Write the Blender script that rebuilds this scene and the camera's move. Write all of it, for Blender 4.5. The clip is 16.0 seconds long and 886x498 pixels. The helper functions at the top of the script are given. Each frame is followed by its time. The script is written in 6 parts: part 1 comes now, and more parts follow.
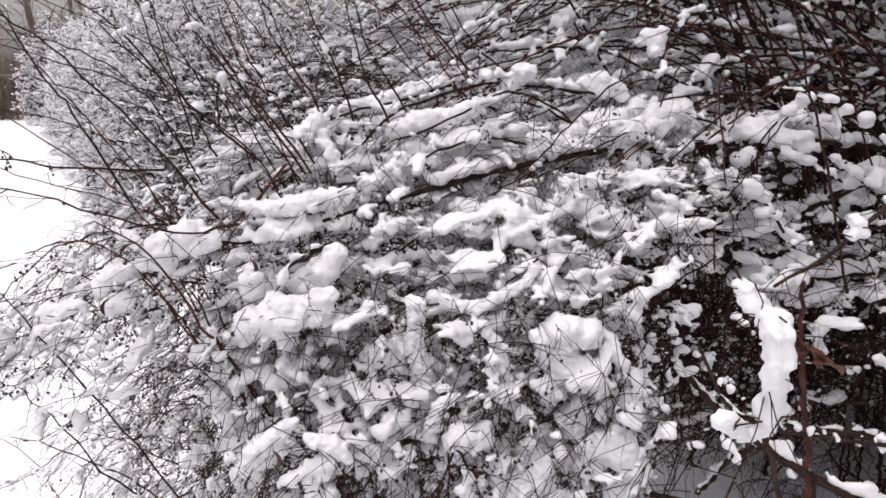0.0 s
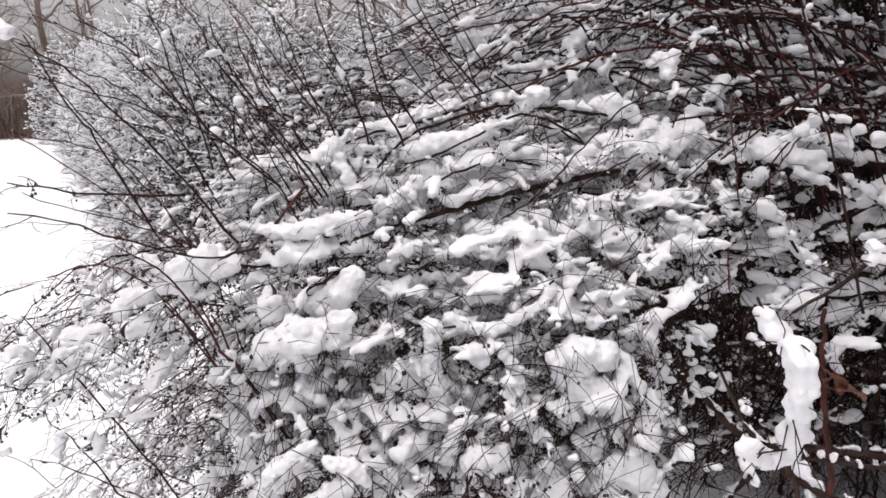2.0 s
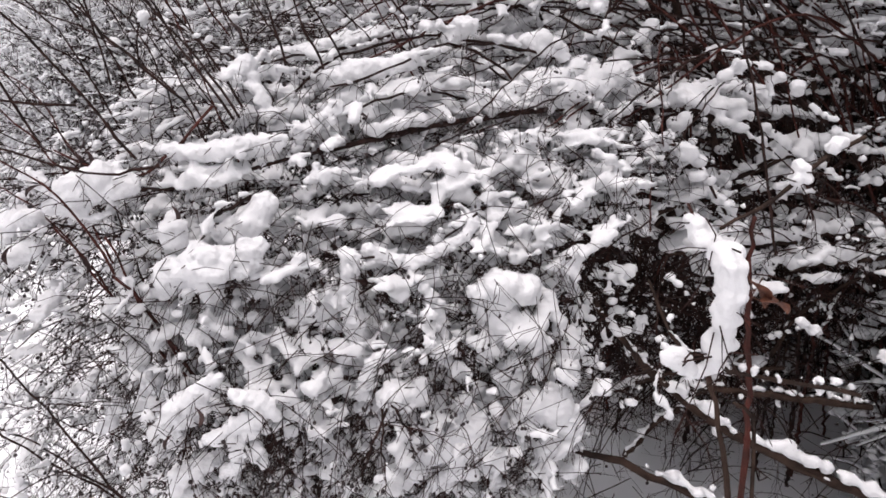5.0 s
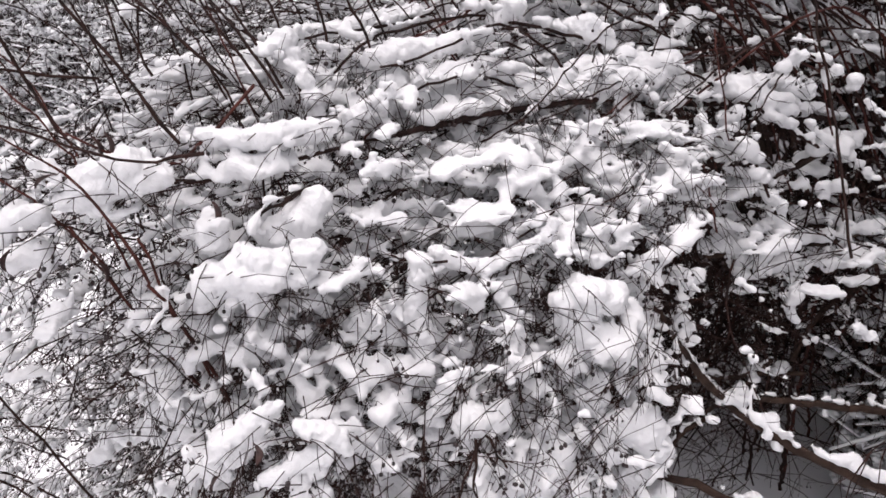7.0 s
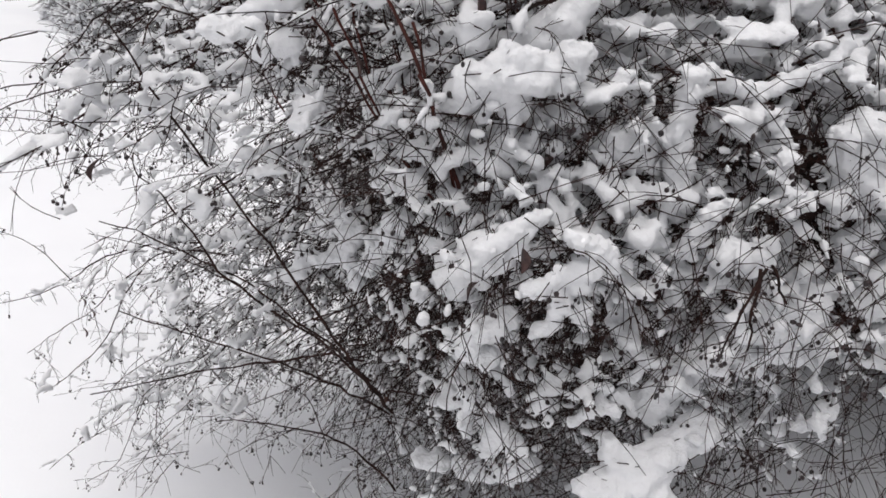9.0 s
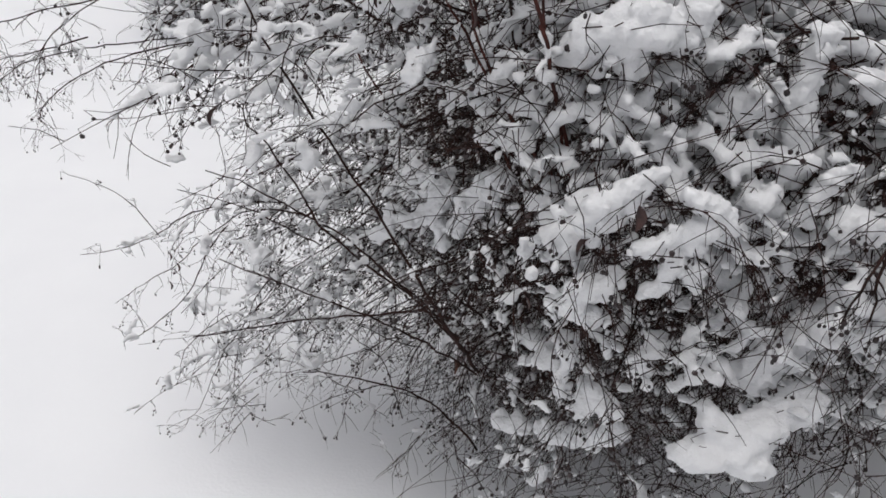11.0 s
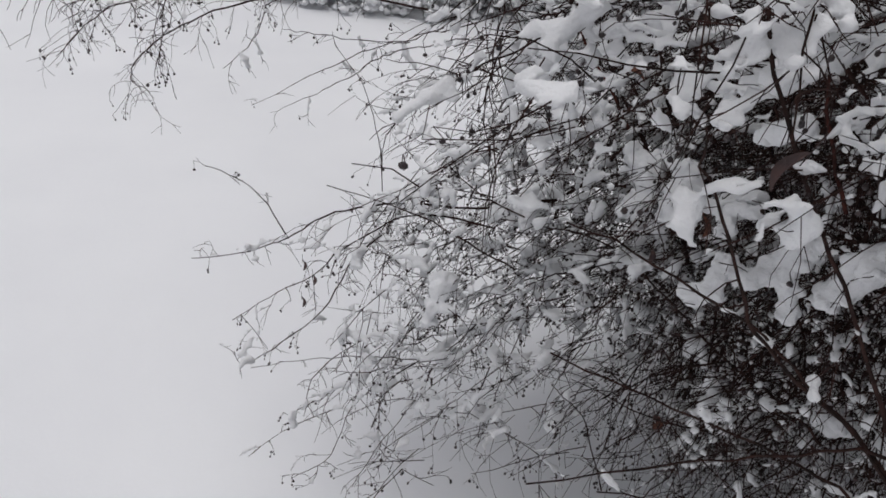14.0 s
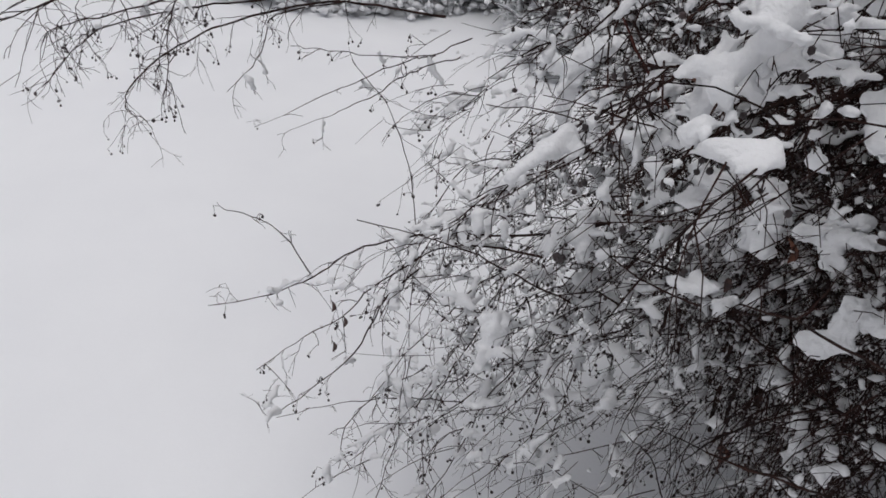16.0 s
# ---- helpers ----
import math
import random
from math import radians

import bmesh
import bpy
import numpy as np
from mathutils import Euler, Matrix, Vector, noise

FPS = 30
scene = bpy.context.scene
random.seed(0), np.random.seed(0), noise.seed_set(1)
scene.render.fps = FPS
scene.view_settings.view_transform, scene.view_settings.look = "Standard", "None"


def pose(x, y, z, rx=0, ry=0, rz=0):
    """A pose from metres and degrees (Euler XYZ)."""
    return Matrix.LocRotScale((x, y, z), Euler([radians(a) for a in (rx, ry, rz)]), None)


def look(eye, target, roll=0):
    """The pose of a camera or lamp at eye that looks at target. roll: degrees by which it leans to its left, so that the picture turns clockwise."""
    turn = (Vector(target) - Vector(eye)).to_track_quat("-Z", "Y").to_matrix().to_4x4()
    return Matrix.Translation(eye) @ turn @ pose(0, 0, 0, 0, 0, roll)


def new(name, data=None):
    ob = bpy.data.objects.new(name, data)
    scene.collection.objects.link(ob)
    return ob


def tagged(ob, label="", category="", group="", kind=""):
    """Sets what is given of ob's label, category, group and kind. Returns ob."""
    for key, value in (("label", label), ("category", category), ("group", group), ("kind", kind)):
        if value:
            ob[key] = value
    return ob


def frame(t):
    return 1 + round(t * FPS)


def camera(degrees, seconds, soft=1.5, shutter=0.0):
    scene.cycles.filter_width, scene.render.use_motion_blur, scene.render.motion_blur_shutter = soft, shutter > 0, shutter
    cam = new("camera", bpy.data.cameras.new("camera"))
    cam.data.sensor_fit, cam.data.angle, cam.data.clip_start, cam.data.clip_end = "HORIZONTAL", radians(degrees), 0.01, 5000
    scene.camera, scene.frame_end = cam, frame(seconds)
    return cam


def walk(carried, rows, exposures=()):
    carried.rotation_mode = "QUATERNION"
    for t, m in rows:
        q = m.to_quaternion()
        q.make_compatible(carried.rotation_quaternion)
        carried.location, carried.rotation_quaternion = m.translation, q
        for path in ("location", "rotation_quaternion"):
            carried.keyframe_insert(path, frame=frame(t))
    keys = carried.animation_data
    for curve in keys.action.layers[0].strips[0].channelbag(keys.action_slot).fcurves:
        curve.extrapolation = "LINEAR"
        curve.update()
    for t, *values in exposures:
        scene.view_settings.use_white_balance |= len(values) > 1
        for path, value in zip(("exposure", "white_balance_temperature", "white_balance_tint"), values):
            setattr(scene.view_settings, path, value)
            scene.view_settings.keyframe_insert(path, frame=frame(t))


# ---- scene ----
import functools

cam = camera(64.8, 16.0, soft=1.65)
PATH = [
    (0, (-0.004, 0.006, 1.633), (0.001, 1.457, 1.254), -1.9),
    (0.5, (-0.003, 0.004, 1.638), (0.018, 1.458, 1.271), -1.7),
    (1, (-0.009, -0.001, 1.644), (0.010, 1.458, 1.299), -1.6),
    (1.5, (-0.009, -0.000, 1.642), (0.001, 1.460, 1.300), -2.2),
    (2, (-0.016, -0.000, 1.646), (-0.027, 1.459, 1.300), -2.3),
    (2.5, (-0.017, 0.001, 1.644), (-0.032, 1.458, 1.291), -2.1),
    (3, (-0.019, 0.000, 1.636), (-0.036, 1.455, 1.273), -1.9),
    (3.5, (-0.021, -0.003, 1.628), (-0.032, 1.447, 1.246), -1.6),
    (4, (-0.030, -0.011, 1.615), (0.013, 1.438, 1.232), 0.2),
    (4.5, (-0.017, 0.001, 1.603), (0.076, 1.442, 1.196), 0.7),
    (4.7, (-0.011, 0.016, 1.595), (0.105, 1.449, 1.168), 0.7),
    (6.8, (-0.131, 0.136, 1.573), (0.145, 1.551, 1.159), 1.5),
    (7, (-0.167, 0.175, 1.551), (0.103, 1.589, 1.130), 2.0),
    (7.5, (-0.224, 0.246, 1.516), (0.022, 1.639, 1.019), 1.4),
    (8, (-0.280, 0.243, 1.509), (-0.070, 1.639, 1.001), 1.8),
    (8.5, (-0.326, 0.238, 1.479), (-0.155, 1.616, 0.912), 3.4),
    (9, (-0.355, 0.221, 1.441), (-0.260, 1.570, 0.792), 4.1),
    (9.2, (-0.355, 0.214, 1.437), (-0.277, 1.558, 0.777), 3.8),
    (11.3, (-0.446, 0.210, 1.403), (-0.512, 1.528, 0.691), 4.7),
    (11.5, (-0.473, 0.238, 1.392), (-0.602, 1.547, 0.671), 4.8),
    (12, (-0.504, 0.328, 1.360), (-0.691, 1.634, 0.645), 6.0),
    (12.5, (-0.519, 0.380, 1.365), (-0.774, 1.666, 0.636), 4.1),
    (13, (-0.582, 0.427, 1.357), (-0.900, 1.705, 0.638), 4.1),
    (13.5, (-0.735, 0.514, 1.330), (-0.918, 1.801, 0.580), 6.3),
    (14, (-0.865, 0.573, 1.314), (-0.852, 1.857, 0.538), 8.0),
    (14.5, (-0.950, 0.577, 1.313), (-0.838, 1.861, 0.546), 9.6),
    (15, (-0.974, 0.596, 1.314), (-0.869, 1.878, 0.543), 9.6),
    (15.5, (-0.977, 0.651, 1.320), (-0.902, 1.933, 0.544), 6.6),
    (16, (-0.982, 0.710, 1.302), (-0.926, 1.988, 0.518), 6.0),
]
walk(cam, [(t, look(eye, target, roll)) for t, eye, target, roll in PATH], exposures=[
    (0.0, 0.88, 6650, 17), (4.7, 0.88, 6650, 17), (7.0, 0.97, 6650, 18), (9.0, 0.52, 6550, 12), (11.5, 0.22, 6480, 11),
    (13.0, -0.08, 6400, 11), (14.5, -0.02, 6420, 12), (16.0, -0.02, 6400, 12)])

# ---- overcast winter daylight ----
world = bpy.data.worlds.new("overcast_sky")
world.use_nodes = True
scene.world = world
wn, wl = world.node_tree.nodes, world.node_tree.links
sky = wn.new("ShaderNodeTexSky")
sky.sky_type, sky.sun_disc = "NISHITA", False
sky.sun_elevation, sky.sun_rotation = radians(80), radians(-130)
sky.air_density, sky.dust_density, sky.ozone_density = 1.0, 4.0, 1.0
grey = wn.new("ShaderNodeHueSaturation")
grey.inputs["Saturation"].default_value = 0.15
wl.new(sky.outputs["Color"], grey.inputs["Color"])
wl.new(grey.outputs["Color"], wn["Background"].inputs["Color"])
wn["Background"].inputs["Strength"].default_value = 0.085
sun = new("sun", bpy.data.lights.new("sun", "SUN"))
sun.data.energy, sun.data.angle, sun.data.color = 0.85, radians(70), (1.0, 0.975, 0.95)
sun.matrix_world = look((-1.2, 0.0, 9), (0, 1, 0))


# ---- materials ----
def material(name, tone, tone2, scale=40.0, rough=0.8, bump=0.3, bump_scale=200.0, spread=0.0, detail=5.0, coat=0.0, gloss=0.3):
    """Two tones mixed by noise at two scales, with fine relief; spread: lightness that differs from piece to piece."""
    m = bpy.data.materials.new(name)
    m.use_nodes = True
    n, l = m.node_tree.nodes, m.node_tree.links
    b = n["Principled BSDF"]
    co = n.new("ShaderNodeTexCoord")
    big, small = n.new("ShaderNodeTexNoise"), n.new("ShaderNodeTexNoise")
    big.inputs["Scale"].default_value, big.inputs["Detail"].default_value = scale, detail
    small.inputs["Scale"].default_value, small.inputs["Detail"].default_value = bump_scale, 4.0
    mix = n.new("ShaderNodeMix")
    mix.data_type = "RGBA"
    mix.inputs[6].default_value, mix.inputs[7].default_value = (*tone, 1), (*tone2, 1)
    l.new(co.outputs["Object"], big.inputs["Vector"])
    l.new(co.outputs["Object"], small.inputs["Vector"])
    ramp = n.new("ShaderNodeValToRGB")
    ramp.color_ramp.elements[0].position, ramp.color_ramp.elements[1].position = 0.35, 0.65
    l.new(big.outputs["Fac"], ramp.inputs["Fac"])
    l.new(ramp.outputs["Color"], mix.inputs[0])
    colour = mix.outputs[2]
    if spread:
        geo, hsv, span = n.new("ShaderNodeNewGeometry"), n.new("ShaderNodeHueSaturation"), n.new("ShaderNodeMapRange")
        span.inputs["To Min"].default_value, span.inputs["To Max"].default_value = 1 - spread, 1 + spread
        l.new(geo.outputs["Random Per Island"], span.inputs["Value"])
        l.new(span.outputs["Result"], hsv.inputs["Value"])
        l.new(colour, hsv.inputs["Color"])
        colour = hsv.outputs["Color"]
    l.new(colour, b.inputs["Base Color"])
    relief = n.new("ShaderNodeBump")
    relief.inputs["Strength"].default_value, relief.inputs["Distance"].default_value = bump, 0.004
    l.new(small.outputs["Fac"], relief.inputs["Height"])
    l.new(relief.outputs["Normal"], b.inputs["Normal"])
    b.inputs["Roughness"].default_value = rough
    b.inputs["Specular IOR Level"].default_value = gloss
    b.inputs["Coat Weight"].default_value = coat
    return m


SNOW = material("fresh_snow", (0.80, 0.805, 0.82), (0.72, 0.725, 0.74), 18, 0.75, 0.55, 240)
SNOW_GROUND = material("ground_snow", (0.87, 0.88, 0.90), (0.83, 0.84, 0.865), 1.3, 0.8, 0.25, 120)
SNOW_FAR = material("clinging_snow", (0.88, 0.885, 0.90), (0.80, 0.81, 0.83), 3, 0.8, 0.3, 60)
BARK = material("dark_bark", (0.040, 0.020, 0.017), (0.014, 0.009, 0.008), 60, 0.75, 0.5, 500, 0.3, gloss=0.12)
TWIG = material("twig_bark", (0.038, 0.017, 0.014), (0.014, 0.008, 0.007), 40, 0.7, 0.3, 600, 0.45, gloss=0.12)
REDBARK = material("red_brown_bark", (0.090, 0.028, 0.022), (0.034, 0.014, 0.012), 50, 0.65, 0.3, 500, 0.25, gloss=0.12)
OLDBARK = material("grey_brown_bark", (0.055, 0.034, 0.026), (0.020, 0.013, 0.011), 30, 0.85, 0.6, 300, 0.3, gloss=0.12)
# bark of the distance, lightened so that the mist's haze is in its colour
MISTBARK = material("mist_paled_bark", (0.22, 0.175, 0.15), (0.14, 0.105, 0.09), 2, 0.9, 0.2, 40, 0.3)
DRYLEAF = material("dry_leaf", (0.16, 0.060, 0.035), (0.07, 0.030, 0.022), 90, 0.6, 0.4, 400, 0.3)
GREYLEAF = material("withered_leaf", (0.075, 0.040, 0.036), (0.035, 0.022, 0.022), 90, 0.6, 0.4, 400, 0.3)
BERRY = material("black_berry", (0.016, 0.012, 0.014), (0.030, 0.016, 0.016), 80, 0.35, 0.1, 300, 0.3, coat=0.2)


# ---- mesh helpers ----
def unit(v):
    return v / max(math.sqrt(v[0] * v[0] + v[1] * v[1] + v[2] * v[2]), 1e-9)


UP = np.array((0.0, 0.0, 1.0))


def icosphere(level):
    bm = bmesh.new()
    bmesh.ops.create_icosphere(bm, subdivisions=level, radius=1.0)
    v = np.array([x.co[:] for x in bm.verts])
    f = np.array([[x.index for x in p.verts] for p in bm.faces])
    bm.free()
    return v, f


BALLS = {k: icosphere(k) for k in (1, 2, 3)}
BALLS[0] = (np.concatenate([np.eye(3), -np.eye(3)]), np.array([(0, 1, 2), (1, 3, 2), (3, 4, 2), (4, 0, 2), (1, 0, 5), (3, 1, 5), (4, 3, 5), (0, 4, 5)]))


@functools.lru_cache(None)
def tube_faces(k, sides):
    i, j = np.meshgrid(np.arange(k - 1), np.arange(sides), indexing="ij")
    a, b = (i * sides + j).ravel(), (i * sides + (j + 1) % sides).ravel()
    end = np.arange(sides)
    tip = np.stack([(k - 1) * sides + end, (k - 1) * sides + (end + 1) % sides, np.full(sides, k * sides)], 1)
    return np.stack([a, b, b + sides, a + sides], 1), tip


class Pile:
    """Vertices and faces of one mesh in the making."""

    def __init__(self):
        self.v, self.q, self.t, self.n = [], [], [], 0
        self.stems, self.balls = {}, {}

    def add(self, v, quads=None, tris=None):
        self.v.append(v)
        if quads is not None:
            self.q.append(np.asarray(quads) + self.n)
        if tris is not None:
            self.t.append(np.asarray(tris) + self.n)
        self.n += len(v)

    def tube(self, pts, r0, r1, sides=4, swell=0.0, rng=None):
        """A tapered stem along the points; swell: knots and unevenness."""
        k = len(pts)
        rad = [r0 + (r1 - r0) * i / (k - 1) for i in range(k)]
        if swell and rng:
            rad = [r * (1 + swell * (rng.random() - 0.4)) for r in rad]
        self.stems.setdefault((k, sides), []).append((pts, rad))

    def blob(self, c, r, rng, level=2, flat=0.8, rough=0.18):
        """A lump with an uneven round shape."""
        u = rng.uniform
        self.balls.setdefault(level, []).append((c[0], c[1], c[2], r * u(0.75, 1.3), r * u(0.75, 1.3), r * flat * u(0.8, 1.2), u(0, 20), u(0, 6.28), rough))

    def settle(self):
        """Turns the stems and lumps that were asked for into vertices and faces, all of one kind at once."""
        for (k, sides), many in self.stems.items():
            p = np.array([m[0] for m in many], float)
            rad = np.array([m[1] for m in many])
            tan = np.empty_like(p)
            tan[:, 1:-1], tan[:, 0], tan[:, -1] = p[:, 2:] - p[:, :-2], p[:, 1] - p[:, 0], p[:, -1] - p[:, -2]
            tan /= np.linalg.norm(tan, axis=2)[..., None] + 1e-12
            ref = np.eye(3)[np.argmin(np.abs(p[:, -1] - p[:, 0]), axis=1)][:, None]
            side = np.cross(tan, ref)
            side /= np.linalg.norm(side, axis=2)[..., None] + 1e-12
            other = np.cross(tan, side)
            a = np.arange(sides) * (2 * math.pi / sides)
            ring = p[:, :, None] + rad[:, :, None, None] * (np.cos(a)[:, None] * side[:, :, None] + np.sin(a)[:, None] * other[:, :, None])
            v = np.concatenate([ring.reshape(len(p), -1, 3), p[:, -1:] + tan[:, -1:] * rad[:, -1:, None]], 1)
            q, t = tube_faces(k, sides)
            step = (np.arange(len(p)) * v.shape[1])[:, None, None]
            self.add(v.reshape(-1, 3), (q[None] + step).reshape(-1, 4), (t[None] + step).reshape(-1, 3))
        for level, many in self.balls.items():
            v, f = BALLS[level]
            m = np.array(many, float)
            d, rough = m[:, 6:7], m[:, 8:9]
            w = 1 + rough * (np.sin(v[:, 0] * 2.7 + d) * np.cos(v[:, 1] * 3.1 + d * 1.7) + 0.6 * np.sin(v[:, 2] * 5.1 + v[:, 0] * 4.3 + d * 0.7))
            o = v[None] * w[..., None] * m[:, None, 3:6]
            ca, sa = np.cos(m[:, 7:8]), np.sin(m[:, 7:8])
            o = np.stack([o[..., 0] * ca - o[..., 1] * sa, o[..., 0] * sa + o[..., 1] * ca, o[..., 2]], 2) + m[:, None, :3]
            self.add(o.reshape(-1, 3), None, (f[None] + (np.arange(len(m)) * len(v))[:, None, None]).reshape(-1, 3))
        self.stems, self.balls = {}, {}

    def leaf(self, base, way, length, width, rng):
        """A withered leaf: a curled blade folded along its midrib, with some thickness."""
        way = unit(np.asarray(way, float))
        side = unit(np.cross(way, UP + 0.3 * way + 1e-3))
        nor = np.cross(side, way)
        v, f = [], []
        k = 7
        for lay in (0.0, 0.0006):
            for i in range(k):
                s = i / (k - 1)
                w = width * 0.5 * math.sin(math.pi * min(1, s * 0.93 + 0.04)) ** 0.8
                c = np.asarray(base) + way * length * s + nor * (0.18 * length * math.sin(s * 2.6) + lay)
                v += [c - side * w + nor * w * 0.55, c, c + side * w + nor * w * 0.45]
        for lay in (0, 1):
            for i in range(k - 1):
                for j in range(2):
                    a = lay * 3 * k + i * 3 + j
                    q = (a, a + 1, a + 4, a + 3)
                    f.append(q if lay else q[::-1])
        for i in range(k - 1):
            for j in (0, 2):
                a, b = i * 3 + j, 3 * k + i * 3 + j
                f.append((a, a + 3, b + 3, b) if j else (a, b, b + 3, a + 3))
        self.add(np.array(v), np.array(f))

    def mesh(self, name, mat, smooth=True):
        self.settle()
        me = bpy.data.meshes.new(name)
        v = np.concatenate(self.v)
        q = np.concatenate(self.q) if self.q else np.zeros((0, 4), int)
        t = np.concatenate(self.t) if self.t else np.zeros((0, 3), int)
        me.vertices.add(len(v))
        me.vertices.foreach_set("co", v.astype(np.float32).ravel())
        me.loops.add(q.size + t.size)
        me.loops.foreach_set("vertex_index", np.concatenate([q.ravel(), t.ravel()]).astype(np.int32))
        me.polygons.add(len(q) + len(t))
        me.polygons.foreach_set("loop_start", np.concatenate([np.arange(len(q)) * 4, q.size + np.arange(len(t)) * 3]).astype(np.int32))
        me.polygons.foreach_set("use_smooth", np.full(len(q) + len(t), smooth))
        me.materials.append(mat)
        me.update(calc_edges=True)
        return me


def part(name, pile, mat, parent=None, label="", kind=""):
    ob = new(name, pile.mesh(name, mat))
    if parent:
        ob.parent = parent
    return tagged(ob, label, "", "", kind)


def thing(name, label, category, group="", kind=""):
    return tagged(new(name), label, category, group, kind)


def curve_through(pts, n):
    """n points on a smooth curve through the given ones."""
    p = np.asarray(pts, float)
    if len(p) == 2:
        return p[0] + np.linspace(0, 1, n)[:, None] * (p[1] - p[0])
    p = np.concatenate([2 * p[:1] - p[1:2], p, 2 * p[-1:] - p[-2:-1]])
    out = []
    m = len(p) - 3
    for u in np.linspace(0, m - 1e-6, n):
        i = int(u)
        t = u - i
        a, b, c, d = p[i:i + 4]
        out.append(0.5 * (2 * b + (c - a) * t + (2 * a - 5 * b + 4 * c - d) * t * t + (3 * b - a - 3 * c + d) * t ** 3))
    return np.array(out)


def kinked(pts, amount, rng):
    """The same line with the small zigzag of a grown twig."""
    pts = np.array(pts)
    for i in range(1, len(pts)):
        pts[i] += amount * np.array([rng.uniform(-1, 1), rng.uniform(-1, 1), rng.uniform(-1, 1)])
    return pts


# ---- ground ----
def height_of_ground(x, y):
    h = 0.018 * math.sin(x * 1.3 + 0.4) * math.cos(y * 0.9 + 1.1) + 0.01 * math.sin(x * 3.1 + y * 2.3)
    return h + 0.02 * noise.noise(Vector((x * 0.7, y * 0.7, 3.0)))


def build_ground():
    line = [0.0]
    step = 0.06
    while line[-1] < 400:
        line.append(line[-1] + step)
        step *= 1.0 if line[-1] < 4 else 1.16
    xs = [-a for a in line[:0:-1]] + line
    v = [(x - 0.3, y + 1.5, height_of_ground(x - 0.3, y + 1.5)) for y in xs for x in xs]
    k = len(xs)
    f = [(j * k + i, j * k + i + 1, (j + 1) * k + i + 1, (j + 1) * k + i) for j in range(k - 1) for i in range(k - 1)]
    me = bpy.data.meshes.new("ground")
    me.from_pydata(v, [], f)
    me.polygons.foreach_set("use_smooth", [True] * len(me.polygons))
    me.materials.append(SNOW_GROUND)
    tagged(new("ground", me), "smooth untrodden fresh snow covering the path", "snow ground", kind="structure")


build_ground()


# ---- kinds of things ----
CLOUDS = bpy.data.textures.new("snow_lumps", "CLOUDS")
CLOUDS.noise_scale, CLOUDS.noise_depth = 0.013, 2


def grown_together(ob, voxel, rounds, lumps):
    """Overlapping lobes become one soft, uneven surface."""
    m = ob.modifiers.new("grown_together", "REMESH")
    m.mode, m.voxel_size, m.use_smooth_shade = "VOXEL", voxel, True
    s = ob.modifiers.new("rounded", "SMOOTH")
    s.factor, s.iterations = 0.5, rounds
    d = ob.modifiers.new("uneven", "DISPLACE")
    d.texture, d.texture_coords, d.strength, d.mid_level = CLOUDS, "GLOBAL", lumps, 0.5


def pad(pile, c, way, length, width, rng, sag=0.5):
    """A ragged pad of snow along a twig: small lobes side by side that thin out and sag at the ends."""
    way = unit(np.asarray(way, float))
    side = unit(np.cross(way, UP) + 1e-4)
    p, k = np.array(c, float) - way * length * 0.5, max(2, int(length / (width * 0.55)))
    for i in range(k):
        e = 1 - 0.55 * abs(2 * i / max(1, k - 1) - 1) ** 2
        for j in range(rng.choice((1, 2, 2, 3, 3))):
            r = width * 0.5 * e * rng.uniform(0.55, 1.05)
            o = side * rng.gauss(0, 0.55) * width * e + UP * rng.gauss(0, 0.09) * width
            pile.blob(p + o, r, rng, 1, 0.75, 0.15)
        p = p + way * length / k
        way = unit(way + np.array([rng.gauss(0, 0.15), rng.gauss(0, 0.15), rng.gauss(-0.06 * sag, 0.06 + 0.16 * sag)]))


def over_twig(shrub, base, way, length, rng, down=0.7, radius=0.0009):
    """A thin bent twig in front of the snow, with twiglets and now and then berries."""
    line = twig_line(base, way, length, down * 0.6, rng, 9, 0.5)
    shrub.wood.tube(line[::2], radius, radius * 0.45, 3)
    for _ in range(rng.randint(1, 4)):
        q = rng.randint(1, 7)
        w = unit(unit(line[q + 1] - line[q]) + 0.8 * np.array([rng.gauss(0, 1), rng.gauss(0, 1), rng.gauss(-0.2, 0.8)]))
        sub = twig_line(line[q], w, length * rng.uniform(0.2, 0.45), down, rng, 5, 0.6)
        shrub.wood.tube(sub[::2], radius * 0.7, radius * 0.4, 3)
        if rng.random() < shrub.fruity * 1.5:
            berries_at(sub[-1], rng, shrub.wood, shrub.fruit)
    if rng.random() < shrub.fruity * 2:
        berries_at(line[-1], rng, shrub.wood, shrub.fruit)


